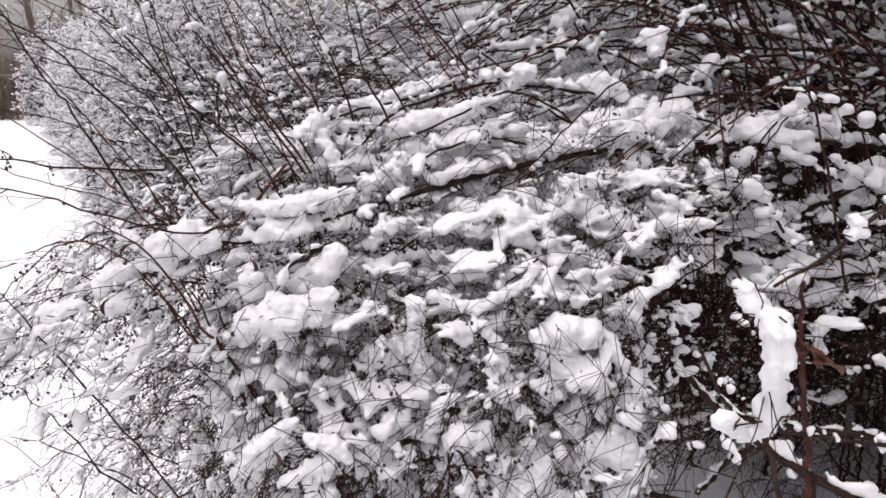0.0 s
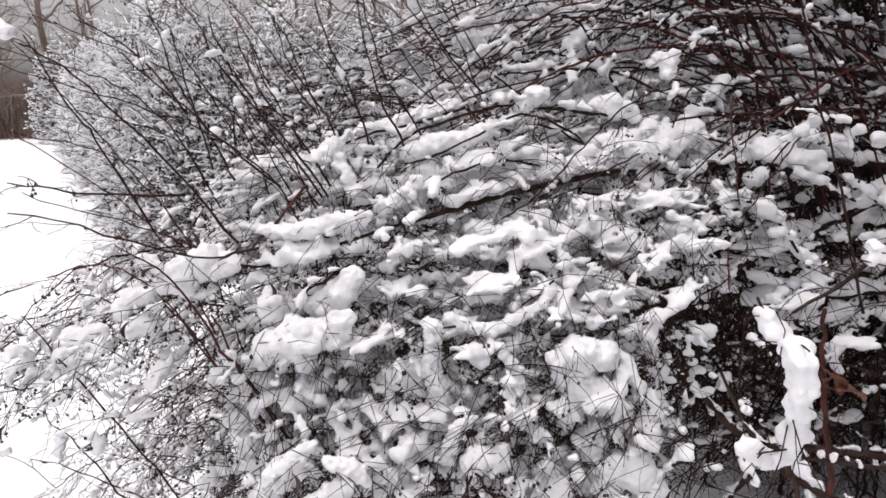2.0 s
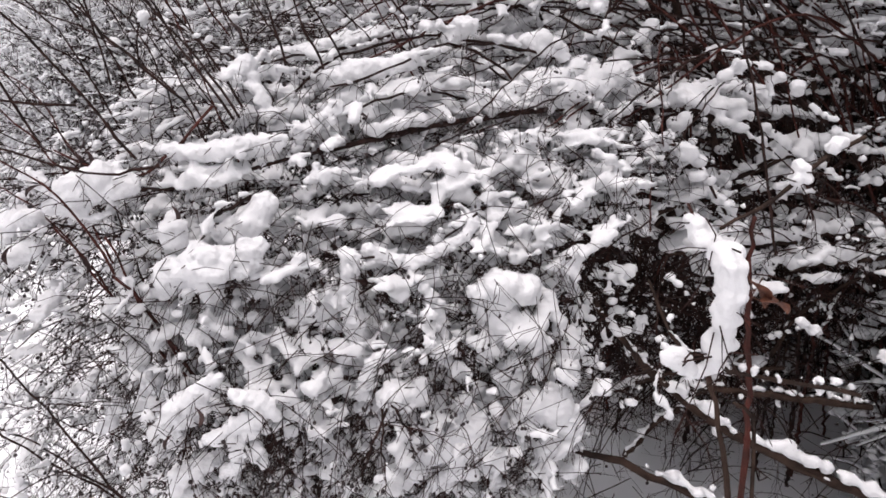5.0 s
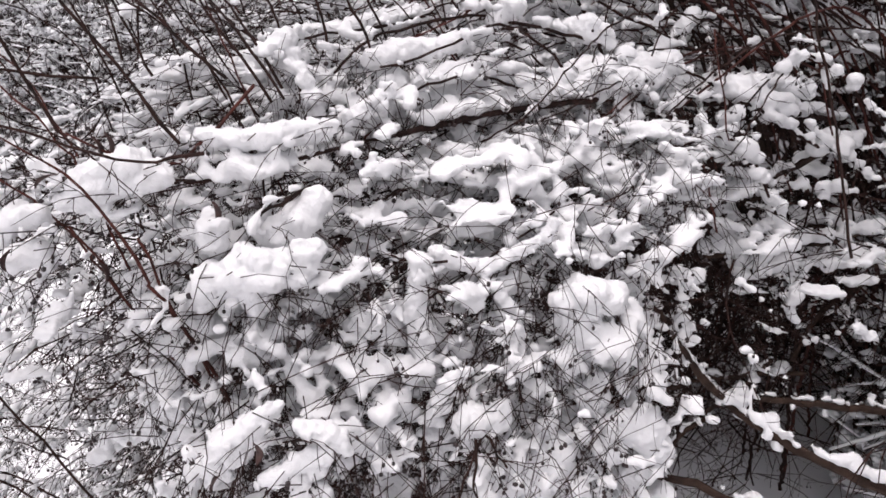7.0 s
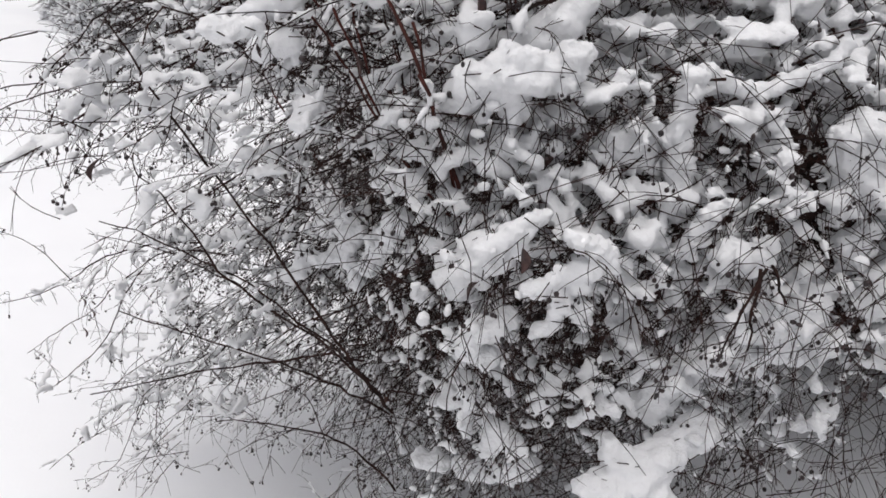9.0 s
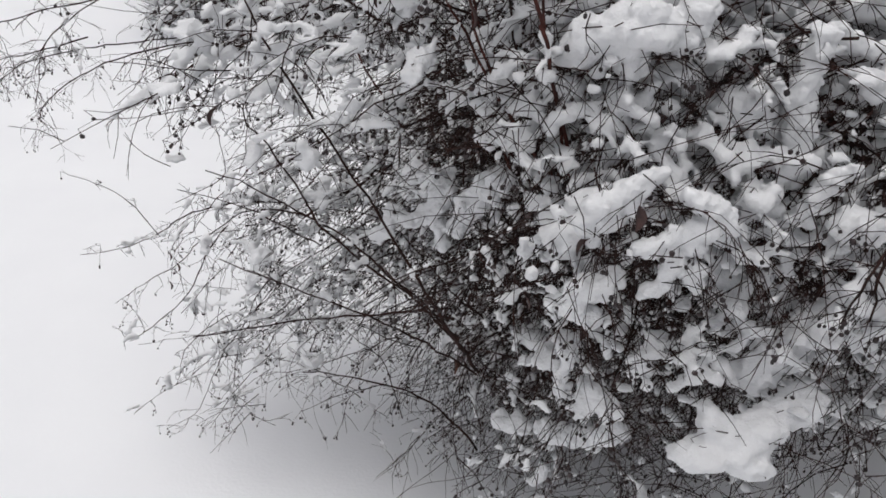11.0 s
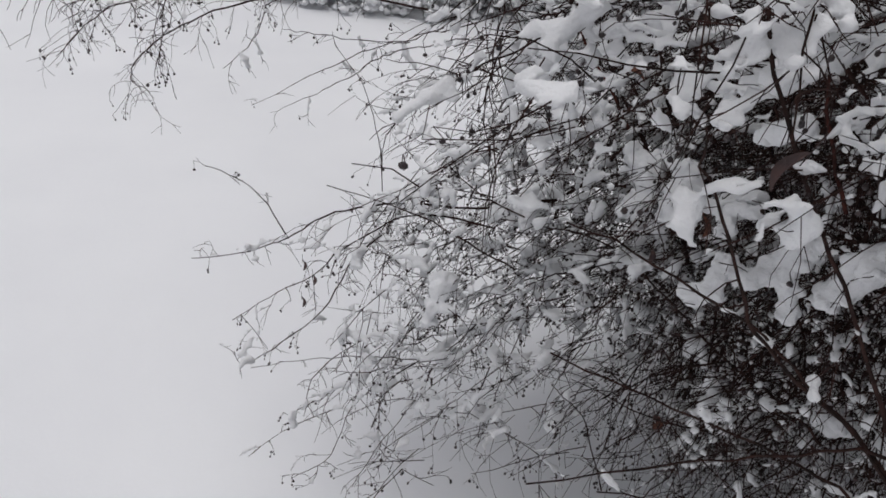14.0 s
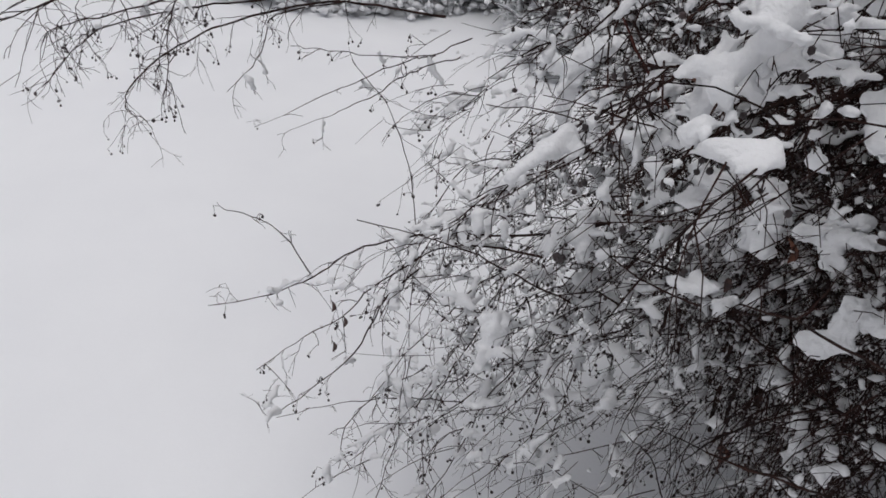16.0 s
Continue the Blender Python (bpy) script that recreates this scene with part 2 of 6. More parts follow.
def snow_clump(shrub, label, *lobes, hem=True):
    """One lump of snow: many small lobes heaped about (x, y, z, radius), grown together, with a ragged drooping hem."""
    rng = random.Random(len(lobes) * 7 + int(abs(lobes[0][0]) * 1000))
    pile = Pile()
    c = [np.array(l[:3]) for l in lobes]

    def heap(p, r, n):
        for _ in range(n):
            a, b, d = rng.uniform(0, 6.283), rng.uniform(-0.75, 0.65), rng.uniform(0.35, 0.8)
            h = math.sqrt(1 - b * b)
            pile.blob(p + r * d * np.array([h * math.cos(a), h * math.sin(a), b]), r * rng.uniform(0.28, 0.52), rng, 2, 0.9, 0.12)

    for i, (p, l) in enumerate(zip(c, lobes)):
        r = l[3]
        pile.blob(p, r * 0.88, rng, 3, 0.88, 0.14)
        heap(p, r * 1.12, 8)
        if i:
            j = min(range(i), key=lambda k: np.linalg.norm(c[k] - p))
            for s in (0.3, 0.5, 0.7):
                q, w = p + (c[j] - p) * s - UP * r * 0.08, r + (lobes[j][3] - r) * s
                pile.blob(q, w * 0.86, rng, 2, 0.9, 0.12)
                heap(q, w * 0.92, 3)
        for _ in range(rng.choice((0, 1, 1, 2)) if hem and r > 0.0135 else 0):
            a = rng.uniform(0, 6.283)
            q = p + r * np.array([0.75 * math.cos(a), 0.75 * math.sin(a), -0.45])
            pad(pile, q, (0.6 * math.cos(a), 0.6 * math.sin(a), -0.9), r * rng.uniform(0.8, 1.7), r * rng.uniform(0.3, 0.55), rng)
    for p, l in zip(c, lobes):
        for _ in range(rng.choice((0, 1, 1, 2))):
            a, b = rng.uniform(0, 6.28), rng.uniform(-0.6, 0.9)
            out = unit(np.array([math.cos(a), math.sin(a) - 0.6, b]))
            side = unit(np.cross(out, UP) * rng.choice((-1, 1)) + 0.4 * out - UP * rng.uniform(-0.3, 0.6))
            over_twig(shrub, p + out * l[3] * 0.98 - side * 0.03, side, rng.uniform(0.07, 0.15), rng, 0.9, 0.0008)
        for _ in range(rng.choice((0, 1, 2)) if shrub.fruity else 0):
            a, b = rng.uniform(0, 6.28), rng.uniform(-1.0, 0.4)
            q = p + l[3] * np.array([0.9 * math.cos(a), 0.9 * math.sin(a), 0.9 * b])
            r = min(l[3] * 0.4, rng.uniform(0.004, 0.009))
            for k in range(rng.randint(1, 3)):
                shrub.snow.blob(q + np.array([rng.gauss(0, 0.5), rng.gauss(0, 0.5), -k]) * r, r, rng, 1, 0.9, 0.2)
    ob = new("snow_clump", pile.mesh("snow_clump", SNOW))
    small = min(l[3] for l in lobes)
    grown_together(ob, max(0.0024, min(0.004, small * 0.17)), 3, 0.009)
    return tagged(ob, label, "snow", "snow clumps on the shrubs")


def snow_load(pts, width, rng, pile, gap=0.2, lift=0.55):
    """Lumpy snow along a branch, broken by gaps, with tongues that hang down."""
    n, i = len(pts), 0
    while i < n - 2:
        k = rng.randint(3, 11)
        if rng.random() > gap:
            w = width * rng.uniform(0.6, 1.2)
            run = pts[i:min(n, i + k)]
            for q, p in enumerate(run):
                e = 1 - 0.45 * abs(2 * q / max(1, len(run) - 1) - 1) ** 2
                for _ in range(rng.choice((1, 2, 2))):
                    r = 0.5 * w * e * rng.uniform(0.4, 1.0)
                    o = np.array([rng.gauss(0, 0.32), rng.gauss(0, 0.32), rng.gauss(0, 0.15)]) * w * e
                    pile.blob(p + UP * r * lift + o, r, rng, 2 if r > 0.012 else 1, 0.85, 0.18)
                if q:
                    pile.blob((p + run[q - 1]) / 2 + UP * 0.3 * w * e * lift, 0.36 * w * e, rng, 1, 0.85, 0.15)
            if rng.random() < 0.14:
                p, r = run[len(run) // 2].copy(), 0.32 * w
                for _ in range(rng.randint(2, 5)):
                    p = p - UP * r * 0.9 + np.array([rng.gauss(0, 0.3), rng.gauss(0, 0.3), 0]) * r
                    pile.blob(p, r * rng.uniform(0.75, 1.1), rng, 1, 1.0, 0.15)
        i += k


def side_twigs(pts, rng, wood, snow, fruit, count, reach, down=0.5, snowy=0.5, fruity=0.2, start=0.1, radius=0.00085):
    """Thin twigs off a branch, with their own twiglets, snow and berries."""
    n = len(pts)
    for c in range(count):
        i = min(n - 2, int(n * (start + (1 - start) * (c + rng.random()) / count)))
        base, tan = pts[i], unit(pts[min(n - 1, i + 1)] - pts[i])
        way = unit(tan * rng.uniform(0.1, 1.0) + 0.75 * np.array([rng.gauss(0, 1), rng.gauss(0, 1), rng.gauss(0.05, 0.75)]))
        length = reach * rng.uniform(0.35, 1.15)
        line = twig_line(base, way, length, down, rng)
        wood.tube(line, radius * rng.uniform(0.7, 1.2), radius * 0.45, 3)
        if rng.random() < snowy:
            w = rng.uniform(0.005, 0.0125)
            for p in line[rng.randint(0, 2):rng.randint(3, 5)]:
                snow.blob(p + UP * w * 0.4, w * rng.uniform(0.6, 1.1), rng, 1, 0.9, 0.2)
        for _ in range(rng.randint(1, 3)):
            q = rng.randint(1, len(line) - 2)
            w2 = unit(unit(line[q + 1] - line[q]) + 0.9 * np.array([rng.gauss(0, 1), rng.gauss(0, 1), rng.gauss(-0.25, 0.7)]))
            sub = twig_line(line[q], w2, length * rng.uniform(0.25, 0.6), down * 1.2, rng, 4)
            wood.tube(sub, radius * 0.7, radius * 0.45, 3)
            if rng.random() < fruity:
                berries_at(sub[-1], rng, wood, fruit)
            if rng.random() < snowy * 0.3:
                for p in sub[1:3]:
                    snow.blob(p + UP * 0.003, rng.uniform(0.004, 0.007), rng, 1, 0.8)
        if rng.random() < fruity:
            berries_at(line[-1], rng, wood, fruit)


def twig_line(base, way, length, down, rng, k=6, bend=1.0):
    """A twig's line: it bends one way, wavers, and hangs down by its weight."""
    def g(m, d):
        return rng.gauss(m, d * bend)

    x, y, z = base
    u, v, w = way
    bu, bv, bw = g(0, 0.2), g(0, 0.2), g(0, 0.12) - down * 0.22
    out, step = [(x, y, z)], length / (k - 1)
    for i in range(k - 1):
        u, v, w = u + bu + g(0, 0.16), v + bv + g(0, 0.16), w + bw + g(0, 0.16)
        s = 1 / math.sqrt(u * u + v * v + w * w + 1e-9)
        u, v, w = u * s, v * s, w * s
        x, y, z = x + u * step, y + v * step, z + w * step
        out.append((x, y, z))
    return np.array(out)


def berries_at(tip, rng, wood, fruit):
    for _ in range(rng.randint(1, 3)):
        end = tip + np.array([rng.gauss(0, 0.006), rng.gauss(0, 0.006), -rng.uniform(0.004, 0.016)])
        wood.tube([tip, end], 0.0004, 0.0004, 3)
        fruit.blob(end - UP * 0.0025, rng.uniform(0.0018, 0.0031), rng, 1, 1.15, 0.08)


class Shrub:
    """A shrub in the making: its own branches, and the joined fine twigs, berries and clinging snow."""

    def __init__(self, label, seed, fruity=0.2):
        self.root = thing("shrub", label, "shrub")
        self.rng = random.Random(seed)
        self.wood, self.snow, self.fruit, self.fruity = Pile(), Pile(), Pile(), fruity
        self.back, self.over = Pile(), Pile()

    def branch(self, pts, r0, r1, load=0.0, twigs=0, reach=0.12, mat=BARK, name="branch", kink=0.0025, down=0.5, gap=0.2, snowy=0.5, bare=0.0):
        """A branch of its own through a few points; load: the width of the snow on it."""
        rng = self.rng
        pts = np.asarray(pts, float)
        n = max(8, int(np.linalg.norm(np.diff(pts, axis=0), axis=1).sum() / 0.022))
        line = kinked(curve_through(pts, n), kink, rng)
        pile = Pile()
        pile.tube(line, r0, r1, 6, 0.3, rng)
        for i in range(3, n - 2, 6):
            pile.blob(line[i], (r0 + (r1 - r0) * i / n) * 1.25, rng, 1, 0.8)
        part(name, pile, mat, self.root)
        if load:
            snow_load(line[int(n * bare):] + UP * r0, load, rng, self.snow, gap, 0.85)
        if twigs:
            side_twigs(line, rng, self.wood, self.snow, self.fruit, twigs, reach, down, snowy, self.fruity)

    def spray(self, root, tip, rise=0.1, r=0.003, twigs=14, reach=0.12, load=0.03, down=0.6, snowy=0.55, gap=0.25, snow=None):
        """One arching shoot among the joined ones."""
        rng = self.rng
        a, b = np.array(root, float), np.array(tip, float)
        mid = (a + b) / 2 + UP * rise + 0.06 * np.array([rng.gauss(0, 1), rng.gauss(0, 1), rng.gauss(0, 0.5)])
        n = max(9, int(np.linalg.norm(b - a) / 0.03))
        line = kinked(curve_through([a, mid, b], n), 0.005, rng)
        self.wood.tube(line, r, r * 0.35, 4)
        snow = snow or self.snow
        if load:
            snow_load(line, load, rng, snow, gap)
        side_twigs(line, rng, self.wood, snow, self.fruit, twigs, reach, down, snowy, self.fruity)
        return line

    def leaf(self, at, way, length=0.028, width=0.013, mat=GREYLEAF):
        pile = Pile()
        pile.leaf(at, way, length, width, self.rng)
        pile.tube([np.array(at) - unit(np.array(way, float)) * 0.012, np.array(at) + 0.0005, np.array(at) + unit(np.array(way, float)) * length * 0.3], 0.0006, 0.0004, 3)
        part("leaf", pile, mat, self.root, "curled withered leaf")

    def finish(self, snow_label, voxel=0.0048):
        part("twig_tangle", self.wood, TWIG, self.root, "tangle of thin dark twigs", "stuff")
        if self.fruit.balls:
            part("berry_spread", self.fruit, BERRY, self.root, "small black berries on stalks", "stuff")
        for pile, size in ((self.snow, voxel), (self.back, 0.012), (self.over, 0)):
            if pile.balls:
                ob = part("clinging_snow", pile, SNOW)
                if size:
                    grown_together(ob, size, 3, 0.005)
                tagged(ob, snow_label, "snow", "", "stuff")


# ---- the shrub with the arching snow-laden branches ----
arching = Shrub("tall shrub with arching dark branches bowed under fresh snow", 11, 0.13)
A = arching.rng
arching.branch([(1.106, 1.728, 1.403), (0.929, 1.637, 1.429), (0.776, 1.546, 1.452), (0.494, 1.451, 1.455), (0.331, 1.358, 1.467), (0.123, 1.259, 1.452), (-0.050, 1.159, 1.427)], 0.0064, 0.0048, 0.040, 8, 0.16, kink=0.0015, gap=0.1)
arching.branch([(-0.048, 1.200, 1.421), (-0.130, 1.106, 1.416), (-0.232, 1.051, 1.399), (-0.306, 1.031, 1.386), (-0.357, 1.048, 1.385)], 0.00306, 0.001904, 0.026, 10, 0.12)
arching.branch([(0.478, 1.448, 1.521), (0.394, 1.441, 1.552), (0.321, 1.423, 1.569), (0.205, 1.398, 1.588), (0.092, 1.363, 1.597), (-0.057, 1.309, 1.563), (-0.137, 1.241, 1.506)], 0.00408, 0.00204, 0.035, 9, 0.14)
arching.branch([(0.373, 1.351, 1.463), (0.320, 1.358, 1.471), (0.286, 1.357, 1.491), (0.251, 1.349, 1.525), (0.195, 1.332, 1.564), (0.118, 1.300, 1.583), (0.024, 1.241, 1.545), (-0.073, 1.175, 1.516)], 0.00306, 0.0017, 0.02, 6, 0.12)
arching.branch([(0.196, 1.339, 1.477), (0.138, 1.295, 1.497), (0.073, 1.250, 1.508), (0.002, 1.201, 1.496), (-0.046, 1.152, 1.480)], 0.00272, 0.0017, 0.02, 5, 0.1)
arching.branch([(0.029, 1.386, 1.599), (-0.059, 1.374, 1.576), (-0.161, 1.308, 1.557), (-0.224, 1.188, 1.534)], 0.00306, 0.0017, 0.03, 6, 0.12)
arching.branch([(-0.237, 1.083, 1.496), (-0.270, 1.058, 1.457), (-0.305, 1.038, 1.422), (-0.322, 1.024, 1.408), (-0.362, 1.021, 1.407), (-0.399, 1.026, 1.419), (-0.442, 1.037, 1.438)], 0.002176, 0.001224, 0, 6, 0.1, mat=REDBARK)
arching.branch([(-0.302, 1.007, 1.391), (-0.352, 1.056, 1.383), (-0.391, 1.062, 1.363), (-0.403, 1.025, 1.341)], 0.00204, 0.001224, 0.015, 5, 0.1)
arching.branch([(1.187, 1.901, 1.622), (0.942, 1.777, 1.641), (0.731, 1.680, 1.652), (0.538, 1.613, 1.663), (0.377, 1.572, 1.657), (0.230, 1.566, 1.665), (0.109, 1.585, 1.658)], 0.00408, 0.00204, 0.03, 8, 0.14)
arching.branch([(0.984, 1.719, 1.586), (0.812, 1.653, 1.630), (0.657, 1.590, 1.622), (0.551, 1.532, 1.578), (0.491, 1.491, 1.535)], 0.00374, 0.00272, 0.03, 5, 0.12)
arching.branch([(1.088, 1.719, 1.503), (1.003, 1.787, 1.516), (0.879, 1.791, 1.499), (0.744, 1.743, 1.493), (0.610, 1.648, 1.516)], 0.00374, 0.00272, 0.03, 5, 0.12)
arching.branch([(1.158, 1.789, 1.295), (1.020, 1.780, 1.331), (0.850, 1.734, 1.358), (0.687, 1.651, 1.375), (0.525, 1.528, 1.373), (0.370, 1.367, 1.359)], 0.0034, 0.00204, 0.03, 7, 0.12)
arching.branch([(0.126, 1.291, 1.371), (0.060, 1.253, 1.375), (-0.012, 1.196, 1.364), (-0.088, 1.118, 1.332)], 0.00272, 0.00136, 0.02, 5, 0.1)
arching.branch([(-0.172, 1.072, 1.371), (-0.201, 1.005, 1.367), (-0.239, 1.000, 1.348)], 0.00272, 0.00204, 0.02, 3, 0.1)
arching.branch([(0.663, 1.092, 1.250), (0.649, 1.149, 1.420), (0.628, 1.201, 1.565), (0.611, 1.255, 1.724), (0.610, 1.283, 1.781)], 0.002312, 0.001768, 0, 4, 0.14, mat=BARK, name="stem")
arching.branch([(0.840, 1.680, 1.324), (0.808, 1.753, 1.538), (0.753, 1.806, 1.675), (0.693, 1.870, 1.856)], 0.008, 0.005, 0, 4, 0.14, mat=OLDBARK, name="stem")
arching.branch([(0.929, 1.728, 1.313), (0.895, 1.803, 1.533), (0.830, 1.857, 1.674), (0.756, 1.923, 1.861)], 0.008, 0.005, 0, 4, 0.14, mat=OLDBARK, name="stem")
arching.branch([(1.055, 1.875, 1.284), (1.018, 1.955, 1.523), (0.962, 2.012, 1.676), (0.899, 2.082, 1.877)], 0.008, 0.005, 0, 4, 0.14, mat=OLDBARK, name="stem")
arching.branch([(1.057, 1.776, 1.301), (1.024, 1.852, 1.527), (0.972, 1.908, 1.672), (0.912, 1.975, 1.863)], 0.008, 0.005, 0, 4, 0.14, mat=OLDBARK, name="stem")
arching.branch([(1.178, 1.874, 1.280), (1.142, 1.953, 1.519), (1.119, 2.010, 1.671), (1.088, 2.080, 1.871)], 0.008, 0.005, 0, 4, 0.14, mat=OLDBARK, name="stem")
arching.branch([(1.297, 1.971, 1.260), (1.259, 2.054, 1.511), (1.213, 2.113, 1.671), (1.161, 2.186, 1.883)], 0.008, 0.005, 0, 4, 0.14, mat=OLDBARK, name="stem")
arching.branch([(1.270, 1.872, 1.277), (1.235, 1.952, 1.516), (1.220, 2.009, 1.667), (1.198, 2.079, 1.867)], 0.008, 0.005, 0, 4, 0.14, mat=OLDBARK, name="stem")
arching.branch([(0.870, 1.877, 1.290), (0.832, 1.957, 1.529), (0.775, 2.014, 1.682), (0.709, 2.084, 1.883)], 0.008, 0.005, 0, 4, 0.14, mat=OLDBARK, name="stem")
arching.branch([(0.689, 1.692, 1.140), (0.827, 1.737, 1.200), (0.957, 1.782, 1.256), (1.078, 1.825, 1.301)], 0.008, 0.007, 0.042, 2, 0.1, mat=OLDBARK, gap=0.0)
arching.branch([(0.943, 1.861, 1.156), (1.034, 1.875, 1.173), (1.128, 1.888, 1.189)], 0.007, 0.006, 0.045, 2, 0.1, mat=OLDBARK, gap=0.0)
arching.branch([(0.882, 1.790, 1.058), (0.994, 1.815, 1.080), (1.140, 1.832, 1.097), (1.290, 1.843, 1.097), (1.493, 1.840, 1.082)], 0.009, 0.009, 0.06, 3, 0.1, mat=OLDBARK, gap=0.0)
arching.branch([(1.010, 1.706, 1.034), (1.161, 1.732, 1.041), (1.409, 1.737, 1.039)], 0.009, 0.009, 0.05, 2, 0.1, mat=OLDBARK, gap=0.05)
arching.branch([(1.034, 1.631, 0.798), (1.129, 1.690, 0.879), (1.256, 1.736, 0.938), (1.450, 1.771, 1.003)], 0.006, 0.005, 0.03, 2, 0.1, mat=OLDBARK, gap=0.3)
arching.branch([(0.611, 1.664, 1.349), (0.717, 1.659, 1.331), (0.791, 1.636, 1.229), (0.834, 1.621, 1.136)], 0.002856, 0.001768, 0, 3, 0.1, kink=0.002, snowy=0.0)
arching.branch([(0.613, 1.699, 1.364), (0.747, 1.701, 1.385), (0.864, 1.680, 1.316), (0.901, 1.666, 1.222)], 0.002856, 0.001768, 0, 3, 0.1, kink=0.002, snowy=0.0)
arching.branch([(0.686, 1.713, 1.350), (0.817, 1.716, 1.371), (0.936, 1.689, 1.287), (0.987, 1.660, 1.152)], 0.002856, 0.001768, 0, 3, 0.1, kink=0.002, snowy=0.0)
arching.branch([(0.755, 1.727, 1.335), (0.903, 1.727, 1.357), (1.024, 1.699, 1.271), (1.076, 1.665, 1.120)], 0.002856, 0.001768, 0, 3, 0.1, kink=0.002, snowy=0.0)
arching.branch([(0.510, 1.786, 1.269), (0.603, 1.812, 1.343), (0.710, 1.821, 1.371), (0.834, 1.819, 1.373)], 0.002856, 0.001768, 0, 3, 0.1, kink=0.002, snowy=0.0)
arching.branch([(0.631, 1.746, 1.105), (0.738, 1.742, 1.089), (0.848, 1.738, 1.074), (0.930, 1.730, 1.028)], 0.002856, 0.001768, 0, 3, 0.1, kink=0.002, snowy=0.0)
arching.branch([(0.727, 1.725, 0.989), (0.839, 1.741, 1.042), (0.965, 1.733, 1.027), (1.064, 1.709, 0.938)], 0.002856, 0.001768, 0, 3, 0.1, kink=0.002, snowy=0.0)
arching.branch([(1.016, 1.702, 0.989), (1.105, 1.756, 1.156), (1.137, 1.812, 1.296), (1.123, 1.874, 1.423)], 0.002856, 0.001768, 0, 3, 0.1, kink=0.002, snowy=0.0)
arching.branch([(1.181, 1.675, 0.899), (1.184, 1.754, 1.094), (1.157, 1.830, 1.263), (1.175, 1.900, 1.437)], 0.002856, 0.001768, 0, 3, 0.1, kink=0.002, snowy=0.0)
arching.branch([(1.265, 1.732, 1.036), (1.254, 1.810, 1.220), (1.225, 1.870, 1.334), (1.219, 1.923, 1.435)], 0.002856, 0.001768, 0, 3, 0.1, kink=0.002, snowy=0.0)
arching.branch([(1.347, 1.728, 0.971), (1.321, 1.806, 1.142), (1.277, 1.878, 1.286), (1.264, 1.951, 1.450)], 0.002856, 0.001768, 0, 3, 0.1, kink=0.002, snowy=0.0)
arching.branch([(0.963, 1.934, 1.307), (1.007, 1.960, 1.351), (1.051, 1.984, 1.388), (1.088, 2.014, 1.441)], 0.002856, 0.001768, 0, 3, 0.1, kink=0.002, snowy=0.0)
arching.branch([(1.043, 1.945, 1.290), (1.072, 1.976, 1.342), (1.125, 2.001, 1.388), (1.171, 2.030, 1.442)], 0.002856, 0.001768, 0, 3, 0.1, kink=0.002, snowy=0.0)
arching.branch([(1.125, 1.961, 1.288), (1.163, 1.991, 1.341), (1.217, 2.018, 1.396), (1.281, 2.050, 1.475)], 0.002856, 0.001768, 0, 3, 0.1, kink=0.002, snowy=0.0)
arching.branch([(1.047, 1.991, 1.234), (1.044, 2.036, 1.309), (1.057, 2.073, 1.371), (1.086, 2.102, 1.418)], 0.002856, 0.001768, 0, 3, 0.1, kink=0.002, snowy=0.0)
arching.branch([(0.372, 1.150, 1.165), (0.407, 1.153, 1.109), (0.480, 1.172, 1.025), (0.556, 1.192, 0.951)], 0.005, 0.007, 0.026, 3, 0.08, mat=OLDBARK, gap=0.05)
arching.branch([(0.556, 1.192, 0.951), (0.588, 1.156, 0.930), (0.652, 1.100, 0.899), (0.786, 1.050, 0.845), (0.930, 1.000, 0.790)], 0.008, 0.010, 0.034, 3, 0.08, mat=OLDBARK, gap=0.03)
arching.branch([(0.556, 1.192, 0.951), (0.620, 1.215, 0.940), (0.720, 1.230, 0.919), (0.890, 1.260, 0.879), (1.072, 1.300, 0.828)], 0.006, 0.008, 0.026, 3, 0.1, mat=OLDBARK, gap=0.05)
arching.branch([(0.300, 1.040, 0.945), (0.332, 1.020, 0.934), (0.377, 1.000, 0.932), (0.441, 0.970, 0.912), (0.512, 0.940, 0.890), (0.640, 0.900, 0.840)], 0.005, 0.007, 0.030, 3, 0.08, mat=OLDBARK, gap=0.03)
arching.branch([(0.600, 1.490, 0.610), (0.636, 1.500, 0.645), (0.722, 1.520, 0.708), (0.818, 1.540, 0.764), (0.930, 1.570, 0.830)], 0.007, 0.006, 0.034, 4, 0.1, mat=OLDBARK, gap=0.05, kink=0.006)
arching.branch([(0.600, 1.600, 0.730), (0.661, 1.600, 0.750), (0.774, 1.600, 0.777), (0.893, 1.600, 0.781), (1.050, 1.600, 0.775)], 0.006, 0.006, 0.040, 4, 0.1, mat=OLDBARK, gap=0.05, kink=0.006)
arching.branch([(0.470, 1.370, 1.185), (0.533, 1.400, 1.222), (0.641, 1.450, 1.253), (0.768, 1.500, 1.287), (0.936, 1.560, 1.336), (1.100, 1.620, 1.380)], 0.005, 0.007, 0.050, 4, 0.1, mat=OLDBARK, gap=0.02)
arching.branch([(0.620, 1.430, 1.150), (0.678, 1.450, 1.150), (0.798, 1.500, 1.140), (0.901, 1.500, 1.150), (0.982, 1.520, 1.150), (1.140, 1.560, 1.170)], 0.005, 0.006, 0.058, 4, 0.1, mat=OLDBARK, gap=0.02)
